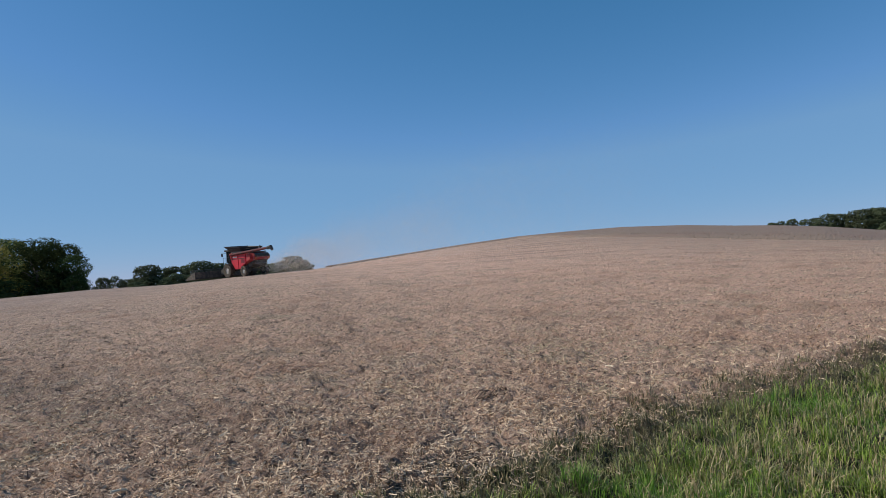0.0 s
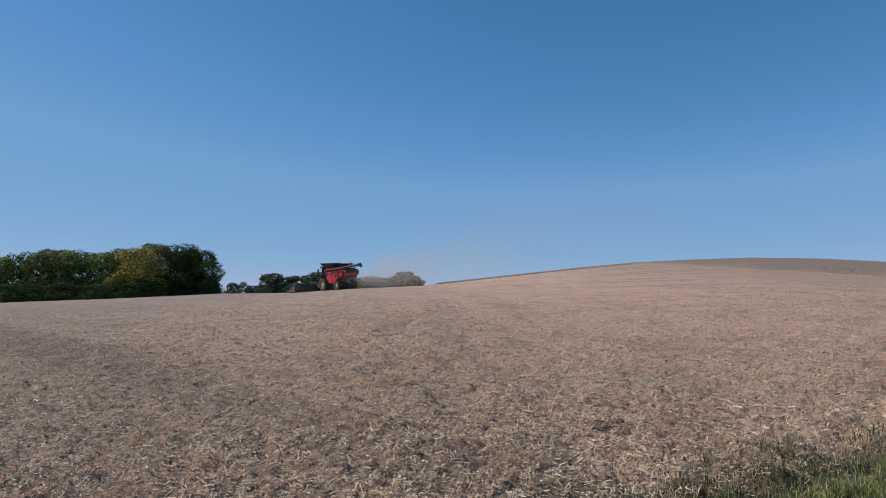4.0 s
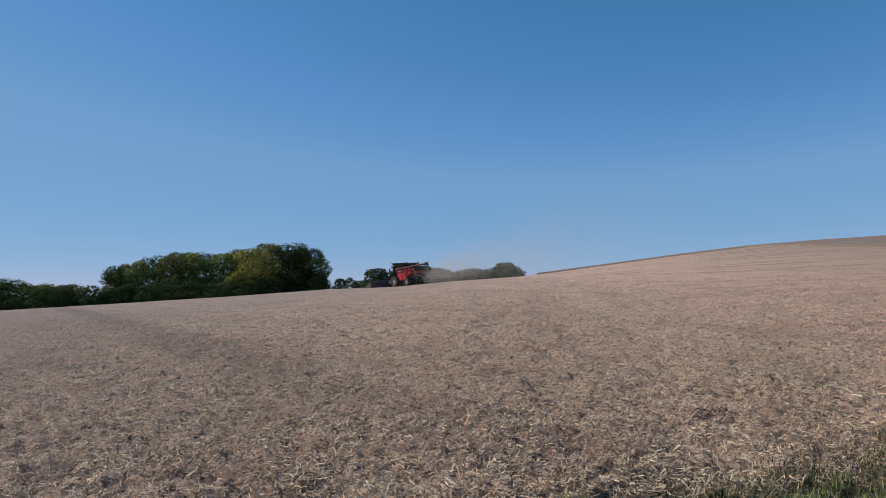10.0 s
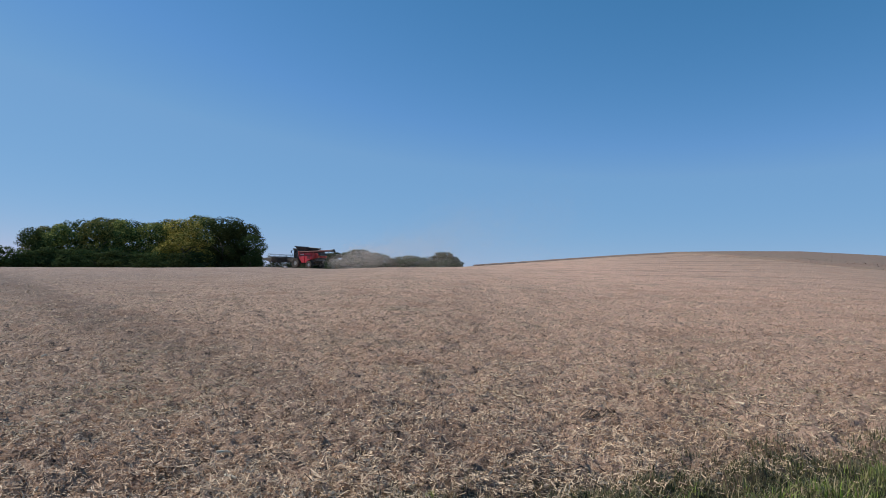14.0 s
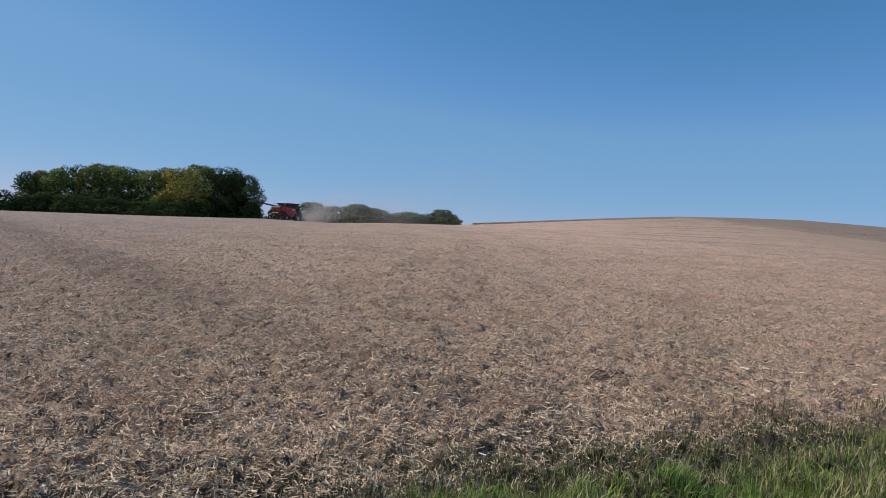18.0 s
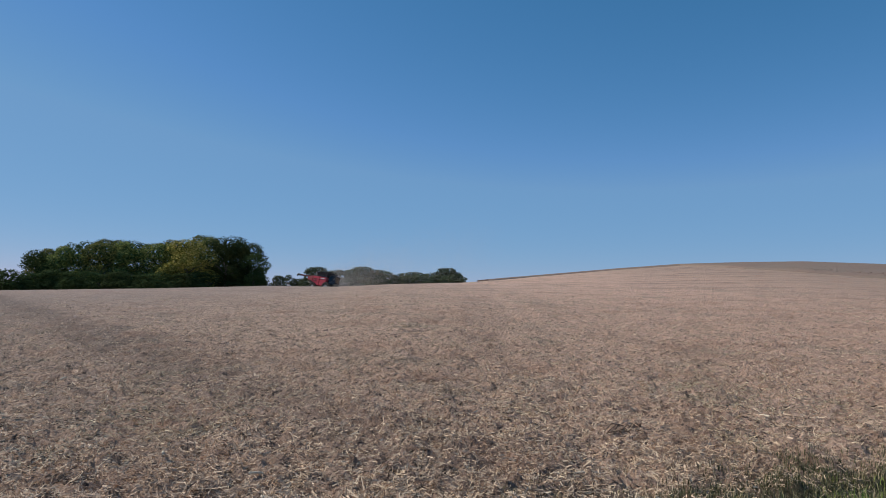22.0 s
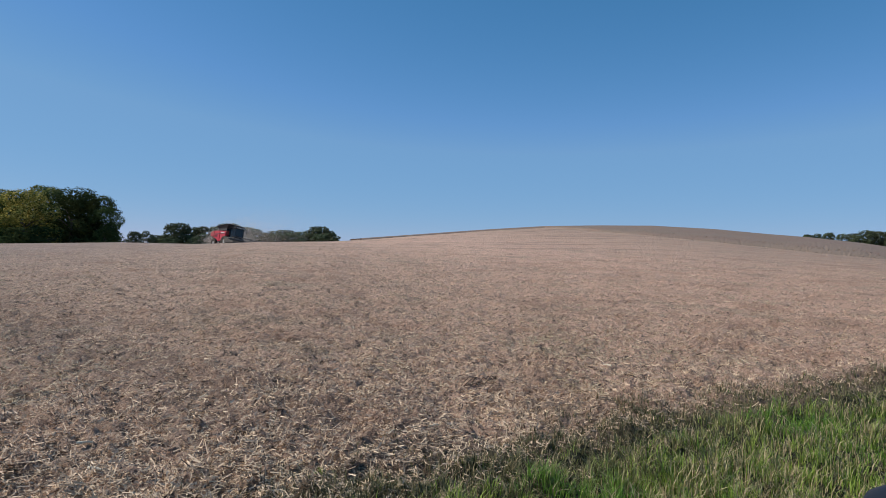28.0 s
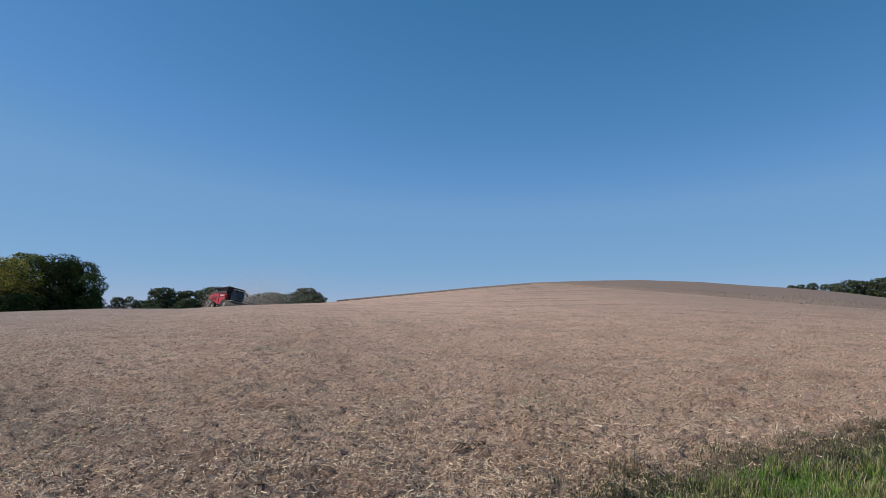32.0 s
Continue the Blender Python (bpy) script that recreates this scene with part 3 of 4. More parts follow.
# ---- trees ----
def crown_mesh(name, seed, mat, tall, wide, low, lobes, leaves, leaf):
    """A crown of leaf sprays on the shells of many uneven lobes."""
    rng = np.random.default_rng(seed)
    c, rad = [], []
    for k in range(lobes):
        u = rng.uniform(0, 1)
        z = low + (tall - low) * (0.05 + 0.83 * u)
        reach = wide / 2 * math.sqrt(max(0.05, 1 - ((u - 0.42) / 0.66) ** 2)) * 0.78
        t, q = rng.uniform(0, 6.28), math.sqrt(rng.uniform(0.1, 1))
        c.append((math.cos(t) * q * reach, math.sin(t) * q * reach, z))
        rad.append(rng.uniform(0.11, 0.21) * wide)
    c, rad = np.array(c), np.array(rad)
    pick = rng.choice(lobes, leaves, p=rad ** 2 / np.sum(rad ** 2))
    d = rng.normal(0, 1, (leaves, 3))
    d /= np.linalg.norm(d, axis=1)[:, None]
    p = c[pick] + d * (rad[pick] * rng.normal(0.94, 0.12, leaves))[:, None] * np.array([1, 1, 0.82])
    inside = (np.linalg.norm((p[:, None] - c[None]) / np.array([1, 1, 0.82]), axis=2) / rad[None]).min(1) < 0.72
    p, d = p[~inside], d[~inside]
    n = len(p)
    nrm = d + rng.normal(0, 0.34, (n, 3)) + np.array([0, 0, 0.25])
    nrm /= np.linalg.norm(nrm, axis=1)[:, None]
    s = np.cross(nrm, rng.normal(0, 1, (n, 3)))
    s /= np.linalg.norm(s, axis=1)[:, None]
    t = np.cross(nrm, s)
    L = leaf * rng.uniform(0.5, 1.35, n)[:, None]
    W = L * rng.uniform(0.5, 0.9, (n, 1))
    v = np.stack([p - s * L, p + t * W, p + s * L - nrm * L * .25, p - t * W], 1).reshape(-1, 3)
    return raw_mesh(name, v, np.arange(4 * n).reshape(-1, 4), mat)


def tree(seed, mat, label, tall=18.0, wide=11.0, low=0.3, lobes=46, leaves=19000, leaf=0.20, category="tree", name="tree"):
    rng = random.Random(seed)
    root = new(name)
    tagged(root, label, category)
    bm = B()
    top = Vector((rng.uniform(-.5, .5), rng.uniform(-.5, .5), tall * 0.55))
    tube(bm, (0, 0, -0.4), (top.x * .4, top.y * .4, tall * .22), tall * .021, tall * .016, 9)
    tube(bm, (top.x * .4, top.y * .4, tall * .22), top, tall * .016, tall * .009, 8)
    part("trunk", bm, M["bark"], root)
    for k in range(7):
        a = rng.uniform(0, 6.28)
        z0 = tall * rng.uniform(.18, .5)
        s = Vector((top.x * .6, top.y * .6, z0))
        e = s + Vector((math.cos(a) * wide * .33, math.sin(a) * wide * .33, tall * rng.uniform(.12, .25)))
        bm = B()
        tube(bm, s, (s + e) / 2 + Vector((0, 0, .4)), tall * .009, tall * .006, 6)
        tube(bm, (s + e) / 2 + Vector((0, 0, .4)), e, tall * .006, tall * .002, 6)
        part("limb", bm, M["bark"], root)
    crown = new("crown", crown_mesh("crown", seed, mat, tall, wide, low, lobes, leaves, leaf))
    crown.parent = root
    return root


def plant(src, az, d, top_el, width, rng, nominal=(18.0, 11.0), label=""):
    """A copy of src at a bearing and distance, as tall as its top shows."""
    x, y = d * math.sin(radians(az)), d * math.cos(radians(az))
    z = hz(x, y)
    tall = EYE + d * math.tan(radians(top_el)) - z
    ob = copy_thing(src, pose(x, y, z, 0, 0, rng.uniform(0, 360)))
    ob.scale = (1.12 * width / nominal[1], 1.12 * width / nominal[1], 1.06 * tall / nominal[0])
    if label:
        tagged(ob, label)
    return ob


def woods():
    rng = random.Random(8)
    g1 = tree(101, M["leaf"], "broad green deciduous tree at the field edge")
    g2 = tree(102, M["leaf"], "broad green deciduous tree at the field edge", lobes=38)
    g3 = tree(103, M["leaf_dark"], "dark green deciduous tree with a dense crown")
    yl = tree(104, M["leaf_yellow"], "deciduous tree with yellowing leaves", lobes=52)
    bush = tree(105, M["leaf_dark"], "dense dark hedge bush along the wood", lobes=40, leaves=7500, leaf=0.3, low=0.0, category="bush", name="bush")
    g4 = tree(108, M["leaf"], "broad green tree standing behind the far wood edge", lobes=60, leaves=4500, leaf=0.5, low=0.0)
    far = tree(106, M["leaf_far_hazed"], "rounded deciduous tree far behind the field", lobes=60, leaves=6500, leaf=0.42, low=0.0)
    far2 = tree(107, M["leaf_far_hazed"], "rounded deciduous tree far behind the field", lobes=50, leaves=5500, leaf=0.42, low=0.0)
    for rows, group in (
        # az, distance, top elevation, crown width
        ([(yl, -22.6, 172, 3.75, 13), (g3, -19.6, 176, 3.98, 14), (g3, -17.5, 178, 3.5, 11), (g3, -17.15, 172, 2.6, 8), (g1, -25.0, 178, 3.3, 11), (g2, -27.2, 180, 3.35, 11),
                (g1, -29.3, 176, 3.15, 11), (g2, -31.4, 178, 2.75, 11), (g3, -33.3, 178, 2.2, 10), (g1, -21.0, 190, 4.05, 13), (g2, -23.6, 192, 3.6, 12),
                (g3, -26.2, 194, 3.25, 12), (g1, -28.4, 192, 3.45, 11), (g3, -30.6, 190, 3.0, 11), (g3, -18.8, 190, 3.7, 12), (g2, -32.5, 192, 2.5, 10)], "wood"),
        ([(g2, -36.6, 230, 0.97, 11), (g1, -38.6, 235, 0.92, 10), (g3, -40.4, 235, 1.42, 11), (g2, -42.2, 232, 1.62, 12), (g1, -44.3, 236, 1.37, 12), (g3, -46.4, 238, 1.57, 12),
                (g2, -48.6, 240, 1.62, 13), (g1, -50.6, 242, 1.92, 13), (g3, -52.6, 242, 2.12, 14), (g1, -54.8, 244, 2.02, 14), (g2, -57.3, 244, 2.37, 15), (g3, -59.9, 246, 2.07, 14),
                (g1, -62.5, 246, 1.82, 14), (g2, -65.5, 250, 1.62, 14), (g1, -69, 255, 1.72, 15)], "far wood"),
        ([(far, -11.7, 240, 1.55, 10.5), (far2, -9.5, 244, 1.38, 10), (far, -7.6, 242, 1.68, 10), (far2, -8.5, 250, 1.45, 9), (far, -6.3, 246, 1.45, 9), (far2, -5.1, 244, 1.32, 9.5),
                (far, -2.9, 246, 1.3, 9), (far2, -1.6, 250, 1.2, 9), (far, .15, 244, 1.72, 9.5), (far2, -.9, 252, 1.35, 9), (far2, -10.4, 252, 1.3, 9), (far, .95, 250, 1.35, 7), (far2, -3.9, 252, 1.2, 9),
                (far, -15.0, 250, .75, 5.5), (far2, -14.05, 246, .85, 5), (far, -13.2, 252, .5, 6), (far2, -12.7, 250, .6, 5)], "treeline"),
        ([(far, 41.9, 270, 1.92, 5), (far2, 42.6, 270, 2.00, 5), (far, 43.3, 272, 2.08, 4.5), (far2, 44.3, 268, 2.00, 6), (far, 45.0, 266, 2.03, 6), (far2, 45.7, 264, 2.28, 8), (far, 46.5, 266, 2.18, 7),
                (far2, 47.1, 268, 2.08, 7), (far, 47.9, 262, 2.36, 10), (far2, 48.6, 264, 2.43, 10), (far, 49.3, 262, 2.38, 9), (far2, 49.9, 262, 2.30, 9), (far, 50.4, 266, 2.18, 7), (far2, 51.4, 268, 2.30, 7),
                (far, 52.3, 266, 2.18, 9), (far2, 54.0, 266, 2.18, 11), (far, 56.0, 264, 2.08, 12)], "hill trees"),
    ):
        for s, az, d, el, w in rows:
            tagged(plant(s, az, d, el, w, rng), group=group)
    for k in range(19):
        az = -37.5 - k * 1.85 + rng.uniform(-.4, .4)
        top = float(np.interp(-az, [36, 40, 44, 50, 53, 57, 60, 65, 70], [.85, 1.2, 1.45, 1.75, 2.1, 2.3, 2.1, 1.75, 1.7]))
        tagged(plant(g4, az, 252 + rng.uniform(-6, 8), top + rng.uniform(-.1, .15), 15, rng), group="far wood")
    for k in range(34):
        az = -64 + k * 1.28 + rng.uniform(-.3, .3)
        tagged(plant(bush, az, 163 + rng.uniform(-4, 4), 0.15 + 0.75 * min(1, (az + 62) / 30) - .12 + rng.uniform(-.15, .2), 8.5, rng), group="hedge")
    for k in range(17):
        az = -12.6 + k * 0.86 + rng.uniform(-.2, .2)
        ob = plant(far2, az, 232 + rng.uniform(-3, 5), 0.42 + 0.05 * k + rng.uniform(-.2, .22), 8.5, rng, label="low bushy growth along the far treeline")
        tagged(ob, category="bush", group="treeline")
    for s in (g1, g2, g3, g4, yl, bush, far, far2):
        for o in (*s.children_recursive, s):
            bpy.data.objects.remove(o)


woods()


# ---- combine harvester: forward is +y, its left -x ----
def wheel(parent, name, x, y, r, w, rim_r):
    hub = new(name)
    hub.parent = parent
    hub.location = (x, y, r)
    bm = B()
    lathe(bm, [(rim_r, -w * .42), (r * .86, -w * .5), (r * .95, -w * .46), (r * .97, -w * .2), (r * .97, w * .2), (r * .95, w * .46), (r * .86, w * .5), (rim_r, w * .42)], 36, caps=False)
    for k in range(22):
        a = 2 * math.pi * k / 22
        for s in (-1, 1):
            m = Matrix.Rotation(a + s * .07, 4, "X") @ Matrix.Translation((s * w * .24, 0, r * .975)) @ Matrix.Rotation(s * .5, 4, "Z")
            bmesh.ops.create_cube(bm, size=1, matrix=m @ Matrix.Diagonal((w * .5, r * .075, r * .06, 1)))
    part("tyre", bm, M["tyre"], hub)
    bm = B()
    side = -1 if x < 0 else 1
    lathe(bm, [(rim_r * 1.01, -w * .36), (rim_r * .93, -w * .2), (rim_r * .93, w * .2), (rim_r * 1.01, w * .36)], 30, caps=False)
    lathe(bm, [(rim_r * .92, side * w * .2), (rim_r * .5, side * w * .26), (rim_r * .3, side * w * .36), (rim_r * .3, side * w * .42)], 20)
    part("rim", bm, M["rim"], hub, "cream painted steel rim")
    bm = B()
    for k in range(8):
        a = 2 * math.pi * k / 8
        tube(bm, (side * w * .14, math.cos(a) * rim_r * .42, math.sin(a) * rim_r * .42), (side * w * .22, math.cos(a) * rim_r * .42, math.sin(a) * rim_r * .42), .03, seg=6)
    part("bolts", bm, M["steel"], hub)
    return hub


def flap(bm, lo_a, lo_b, hi_b, hi_a, thick):
    """A thin leaning panel between four corners, thickened along thick."""
    t = Vector(thick)
    a = [bm.verts.new(p) for p in (lo_a, lo_b, hi_b, hi_a)]
    b = [bm.verts.new(Vector(p) + t) for p in (lo_a, lo_b, hi_b, hi_a)]
    bm.faces.new(a), bm.faces.new(b[::-1])
    for i in range(4):
        bm.faces.new((a[i], a[(i + 1) % 4], b[(i + 1) % 4], b[i]))
    bmesh.ops.recalc_face_normals(bm, faces=bm.faces)
    return bm


def harvester():
    h = new("combine_harvester")
    tagged(h, "red combine harvester with flared dark grain tank, dusty from the field", "combine harvester")
    # dark frame between the axles
    bm = B()
    extrude_side(bm, [(-2.9, 1.55), (-2.3, 1.15), (1.3, .85), (1.8, 1.15), (1.8, 1.75), (-2.9, 1.8)], -1.05, 1.05, .05)
    part("chassis", bm, M["chassis"], h, "dark dusty frame under the body")
    # red body, its underside rising to the rear
    bm = B()
    extrude_side(bm, [(-3.1, 2.12), (-2.3, 1.75), (-1.1, 1.4), (-.8, 1.08), (.45, 1.06), (1.2, 1.98), (1.5, 2.2), (1.3, 2.95), (-2.2, 2.98), (-3.05, 2.72)], -1.35, 1.35, .06)
    part("body", bm, M["red_dark"], h)
    for s in (-1, 1):
        x0, x1 = (1.36, 1.52) if s > 0 else (-1.52, -1.36)
        bm = B()
        extrude_side(bm, [(-.35, 1.0), (.45, 1.0), (1.2, 1.95), (1.25, 2.8), (-.35, 2.95)], x0, x1, .06)
        part("side_panel", bm, M["red"], h, "glossy red front side panel")
        bm = B()
        extrude_side(bm, [(-2.0, 1.72), (-1.1, 1.35), (-.8, 1.0), (-.41, 1.0), (-.41, 2.94), (-2.0, 2.94)], x0, x1, .06)
        part("side_panel", bm, M["red"], h, "glossy red middle side panel")
        bm = B()
        extrude_side(bm, [(-3.0, 2.14), (-2.06, 1.78), (-2.06, 2.92), (-2.4, 2.92), (-2.95, 2.7)], x0 + s * -.04, x1 - s * .04, .05)
        part("side_panel", bm, M["red_dark"], h, "dusty red rear side panel")
        bm = B()
        box(bm, min(x0, x1) - .012, max(x0, x1) + .012, -1.9, 1.1, 2.3, 2.40, .01)
        part("stripe", bm, M["black"], h, "dark stripe along the side panel")
        bm = B()
        box(bm, min(x0, x1) - .014, max(x0, x1) + .014, -.15, .85, 2.52, 2.68, .01)
        part("lettering_bar", bm, M["white"], h, "pale bar in place of lettering")
        bm = B()
        for k in range(7):
            box(bm, min(x0, x1) - .02, max(x0, x1) + .02, -1.8, -1.0, 1.78 + k * .07, 1.81 + k * .07)
        part("grille", bm, M["black"], h, "dark slatted cooling grille")
    bm = B()
    extrude_side(bm, [(-3.5, 2.35), (-3.4, 2.08), (-2.9, 1.88), (-2.8, 2.85), (-3.2, 2.8), (-3.45, 2.62)], -1.2, 1.2, .05)
    part("straw_hood", bm, M["red_dark"], h, "dusty red straw chopper hood")
    bm = B()
    extrude_side(bm, [(-3.2, 1.98), (-3.1, 1.6), (-2.6, 1.45), (-2.5, 1.9)], -1.0, 1.0, .04)
    part("chopper", bm, M["chassis"], h, "dark straw chopper under the hood")
    bm = B()
    for s in (-.5, .5):
        bmesh.ops.create_cone(bm, cap_ends=True, segments=18, radius1=.42, radius2=.36, depth=.1, matrix=Matrix.Translation((s, -3.15, 1.54)))
    part("spreader", bm, M["steel"], h)
    # added dark slatted panel, stands in for shade on the back of the hood
    bm = B()
    extrude_side(bm, [(-3.56, 2.36), (-3.52, 2.36), (-3.47, 2.6), (-3.24, 2.84), (-3.26, 2.87), (-3.51, 2.62)], -1.05, 1.05)
    for k in range(4):
        box(bm, -1.02, 1.02, -3.59, -3.54, 2.36 + k * .065, 2.39 + k * .065)
    part("rear_screen", bm, M["black"], h, "dark slats added for the shade on the hood's back")
    for s in (-1, 1):
        bm = B()
        box(bm, s * 1.0 - .08, s * 1.0 + .08, -3.53, -3.4, 2.14, 2.3, .02)
        part("tail_light", bm, M["orange"], h, "amber tail light")
    bm = B()
    box(bm, -1.15, 1.15, -2.9, -1.0, 2.96, 3.12, .06)
    part("engine_deck", bm, M["chassis"], h)
    bm = B()
    tube(bm, (.9, -1.7, 3.1), (.9, -1.7, 3.75), .09, seg=12)
    tube(bm, (.9, -1.7, 3.75), (.9, -1.95, 3.88), .08, seg=12)
    part("exhaust", bm, M["steel"], h)
    for y in (-2.8, -1.5):
        bm = B()
        tube(bm, (-1.1, y, 3.0), (-1.1, y, 3.55), .022, seg=6)
        part("deck_rail_post", bm, M["black"], h)
    bm = B()
    tube(bm, (-1.1, -2.8, 3.55), (-1.1, -1.5, 3.55), .022, seg=6)
    part("deck_rail", bm, M["black"], h)
    bm = B()
    box(bm, -1.42, 1.42, -.95, 1.28, 2.96, 3.32, .04)
    part("grain_tank", bm, M["tank"], h, "dark grey grain tank")
    # folding tank extensions, leaning far outwards; the front one reaches over the cab roof
    for s in (-1, 1):
        part("tank_extension", flap(B(), (s * 1.4, -.95, 3.3), (s * 1.4, 1.26, 3.3), (s * 1.85, 2.1, 4.08), (s * 1.8, -1.3, 3.8), (-s * .05, 0, .02)), M["tank"], h)
    part("tank_extension", flap(B(), (-1.4, 1.26, 3.3), (1.4, 1.26, 3.3), (1.85, 2.1, 4.08), (-1.85, 2.1, 4.08), (0, -.05, .02)), M["tank"], h)
    part("tank_extension", flap(B(), (-1.4, -.95, 3.3), (1.4, -.95, 3.3), (1.8, -1.3, 3.8), (-1.8, -1.3, 3.8), (0, .05, .02)), M["tank"], h)
    bm = B()
    tube(bm, (-1.85, 2.1, 4.1), (1.85, 2.1, 4.1), .035, seg=6)
    part("extension_rim", bm, M["black"], h)
    # cab
    cab = new("cab")
    cab.parent = h
    bm = B()
    extrude_side(bm, [(1.45, 1.75), (2.75, 1.75), (3.15, 2.1), (3.05, 3.45), (1.5, 3.45)], -.92, .92, .04)
    part("glass", bm, M["glass"], cab, "dark tinted cab glass")
    bm = B()
    box(bm, -1.08, 1.08, 1.3, 3.35, 3.46, 3.72, .07)
    part("roof", bm, M["tank"], cab, "dark grey cab roof")
    for s in (-1, 1):
        for y0, y1 in ((1.5, 1.5), (2.45, 2.45), (3.12, 3.02)):
            bm = B()
            tube(bm, (s * .93, y0, 1.75), (s * .93, y1, 3.48), .045, seg=8)
            part("pillar", bm, M["black"], cab)
    bm = B()
    box(bm, -1.0, 1.0, 1.4, 3.0, 1.5, 1.74, .05)
    part("floor_pan", bm, M["black"], cab)
    for k in range(6):
        bm = B()
        box(bm, -.9 + k * .32, -.7 + k * .32, 3.33, 3.4, 3.5, 3.66, .02)
        part("work_light", bm, M["white"], cab, "pale square work light")
    for s in (-1, 1):
        bm = B()
        tube(bm, (s * .98, 3.05, 3.3), (s * 1.5, 3.25, 3.25), .02, seg=6)
        part("mirror_arm", bm, M["black"], cab)
        bm = B()
        box(bm, s * 1.5 - .12, s * 1.5 + .12, 3.2, 3.27, 2.85, 3.3, .03)
        part("mirror", bm, M["black"], cab)
    bm = B()
    tube(bm, (.85, 1.5, 3.72), (.85, 1.5, 3.9), .07, .06, 12)
    part("beacon", bm, M["orange"], cab, "amber warning beacon")
    # ladder and platform on the left
    bm = B()
    box(bm, -1.75, -.95, 1.35, 2.75, 1.62, 1.68, .01)
    part("platform", bm, M["chassis"], h)
    lad = new("ladder")
    lad.parent = h
    for y in (2.15, 2.6):
        bm = B()
        tube(bm, (-1.72, y, 1.65), (-1.95, y, .5), .025, seg=6)
        part("rail", bm, M["steel"], lad)
    for k in range(5):
        bm = B()
        box(bm, -1.78 - k * .045, -1.66 - k * .045, 2.15, 2.6, 1.45 - k * .22, 1.48 - k * .22)
        part("step", bm, M["steel"], lad)
    for y in (1.4, 2.05, 2.7):
        bm = B()
        tube(bm, (-1.72, y, 1.65), (-1.72, y, 2.65), .022, seg=6)
        part("handrail_post", bm, M["black"], h)
    bm = B()
    tube(bm, (-1.72, 1.4, 2.65), (-1.72, 2.7, 2.65), .022, seg=6)
    part("handrail", bm, M["black"], h)
    # unloading auger folded back along the left side
    aug = new("unloading_auger")
    aug.parent = h
    bm = B()
    tube(bm, (-1.45, 1.0, 2.4), (-1.62, 1.0, 3.15), .21, seg=14)
    part("elbow", bm, M["red_dark"], aug)
    bm = B()
    tube(bm, (-1.62, 1.1, 2.95), (-1.85, -7.4, 3.28), .16, seg=16)
    part("tube", bm, M["auger"], aug, "long dark red auger tube")
    for k in (.3, .62, .97):
        bm = B()
        p = Vector((-1.62, 1.1, 2.95)).lerp(Vector((-1.85, -7.4, 3.28)), k)
        q = Vector((-1.62, 1.1, 2.95)).lerp(Vector((-1.85, -7.4, 3.28)), k + .02)
        tube(bm, p, q, .19, seg=16)
        part("collar", bm, M["black"], aug)
    bm = B()
    tube(bm, (-1.85, -7.35, 3.27), (-1.87, -8.0, 3.36), .23, .21, 14)
    tube(bm, (-1.87, -7.95, 3.36), (-1.88, -8.2, 2.98), .21, .18, 12)
    part("spout", bm, M["black"], aug, "black rubber spout")
    bm = B()
    tube(bm, (-1.25, -2.6, 2.85), (-1.74, -2.6, 3.08), .05, seg=8)
    part("auger_rest", bm, M["steel"], h)
    # axles
    bm = B()
    box(bm, -1.75, 1.75, 1.35, 1.85, .8, 1.2, .05)
    part("front_axle", bm, M["chassis"], h)
    bm = B()
    box(bm, -1.5, 1.5, -1.8, -1.5, .62, .85, .04)
    box(bm, -.3, .3, -1.85, -1.45, .7, 1.2, .03)
    part("rear_axle", bm, M["chassis"], h)
    turning = []
    for s in (-1, 1):
        turning.append((wheel(h, "front_wheel", s * 1.72, 1.6, .92, .64, .4), .92))
        turning.append((wheel(h, "rear_wheel", s * 1.52, -1.65, .68, .5, .3), .68))
    # feeder house and header lift together
    head = new("header")
    head.parent = h
    head.location = (0, 2.3, 1.5)
    bm = B()
    extrude_side(bm, [(0, -.35), (2.75, -1.1), (2.85, -.45), (.1, .45)], -.75, .75, .04)
    part("feeder_house", bm, M["chassis"], head, "dark feeder house")
    W = 4.5
    bm = B()
    extrude_side(bm, [(2.8, -1.25), (2.9, -1.3), (2.9, -.42), (2.8, -.38)], -W, W)
    part("back_wall", bm, M["chassis"], head, "dark header back wall")
    bm = B()
    extrude_side(bm, [(2.85, -1.3), (4.5, -1.38), (4.5, -1.32), (2.85, -1.2)], -W, W)
    part("floor_plate", bm, M["chassis"], head)
    bm = B()
    tube(bm, (-W + .1, 3.35, -.95), (W - .1, 3.35, -.95), .2, seg=12)
    for k in range(60):
        x = -W + .2 + k * (2 * W - .4) / 60
        a = k * .9
        box(bm, x, x + .03, 3.35 - .32, 3.35 + .32, -1.1 + .02 * math.sin(a), -.8)
    part("cross_auger", bm, M["chassis"], head)
    bm = B()
    for k in range(68):
        x = -W + .05 + k * (2 * W - .1) / 67
        bm.faces.new([bm.verts.new(p) for p in ((x - .03, 4.5, -1.34), (x + .03, 4.5, -1.34), (x, 4.64, -1.35))])
    part("knife", bm, M["steel"], head)
    for s in (-1, 1):
        bm = B()
        extrude_side(bm, [(2.75, -1.35), (4.7, -1.4), (5.4, -1.38), (4.7, -1.05), (3.8, -.7), (2.75, -.4)], s * W - .06, s * W + .06, .02)
        part("end_divider", bm, M["chassis"], head, "dark pointed crop divider")
        bm = B()
        tube(bm, (s * (W - .2), 2.85, -.4), (s * (W - .2), 4.2, -.55), .06, seg=8)
        part("reel_arm", bm, M["black"], head)
    reel = new("reel")
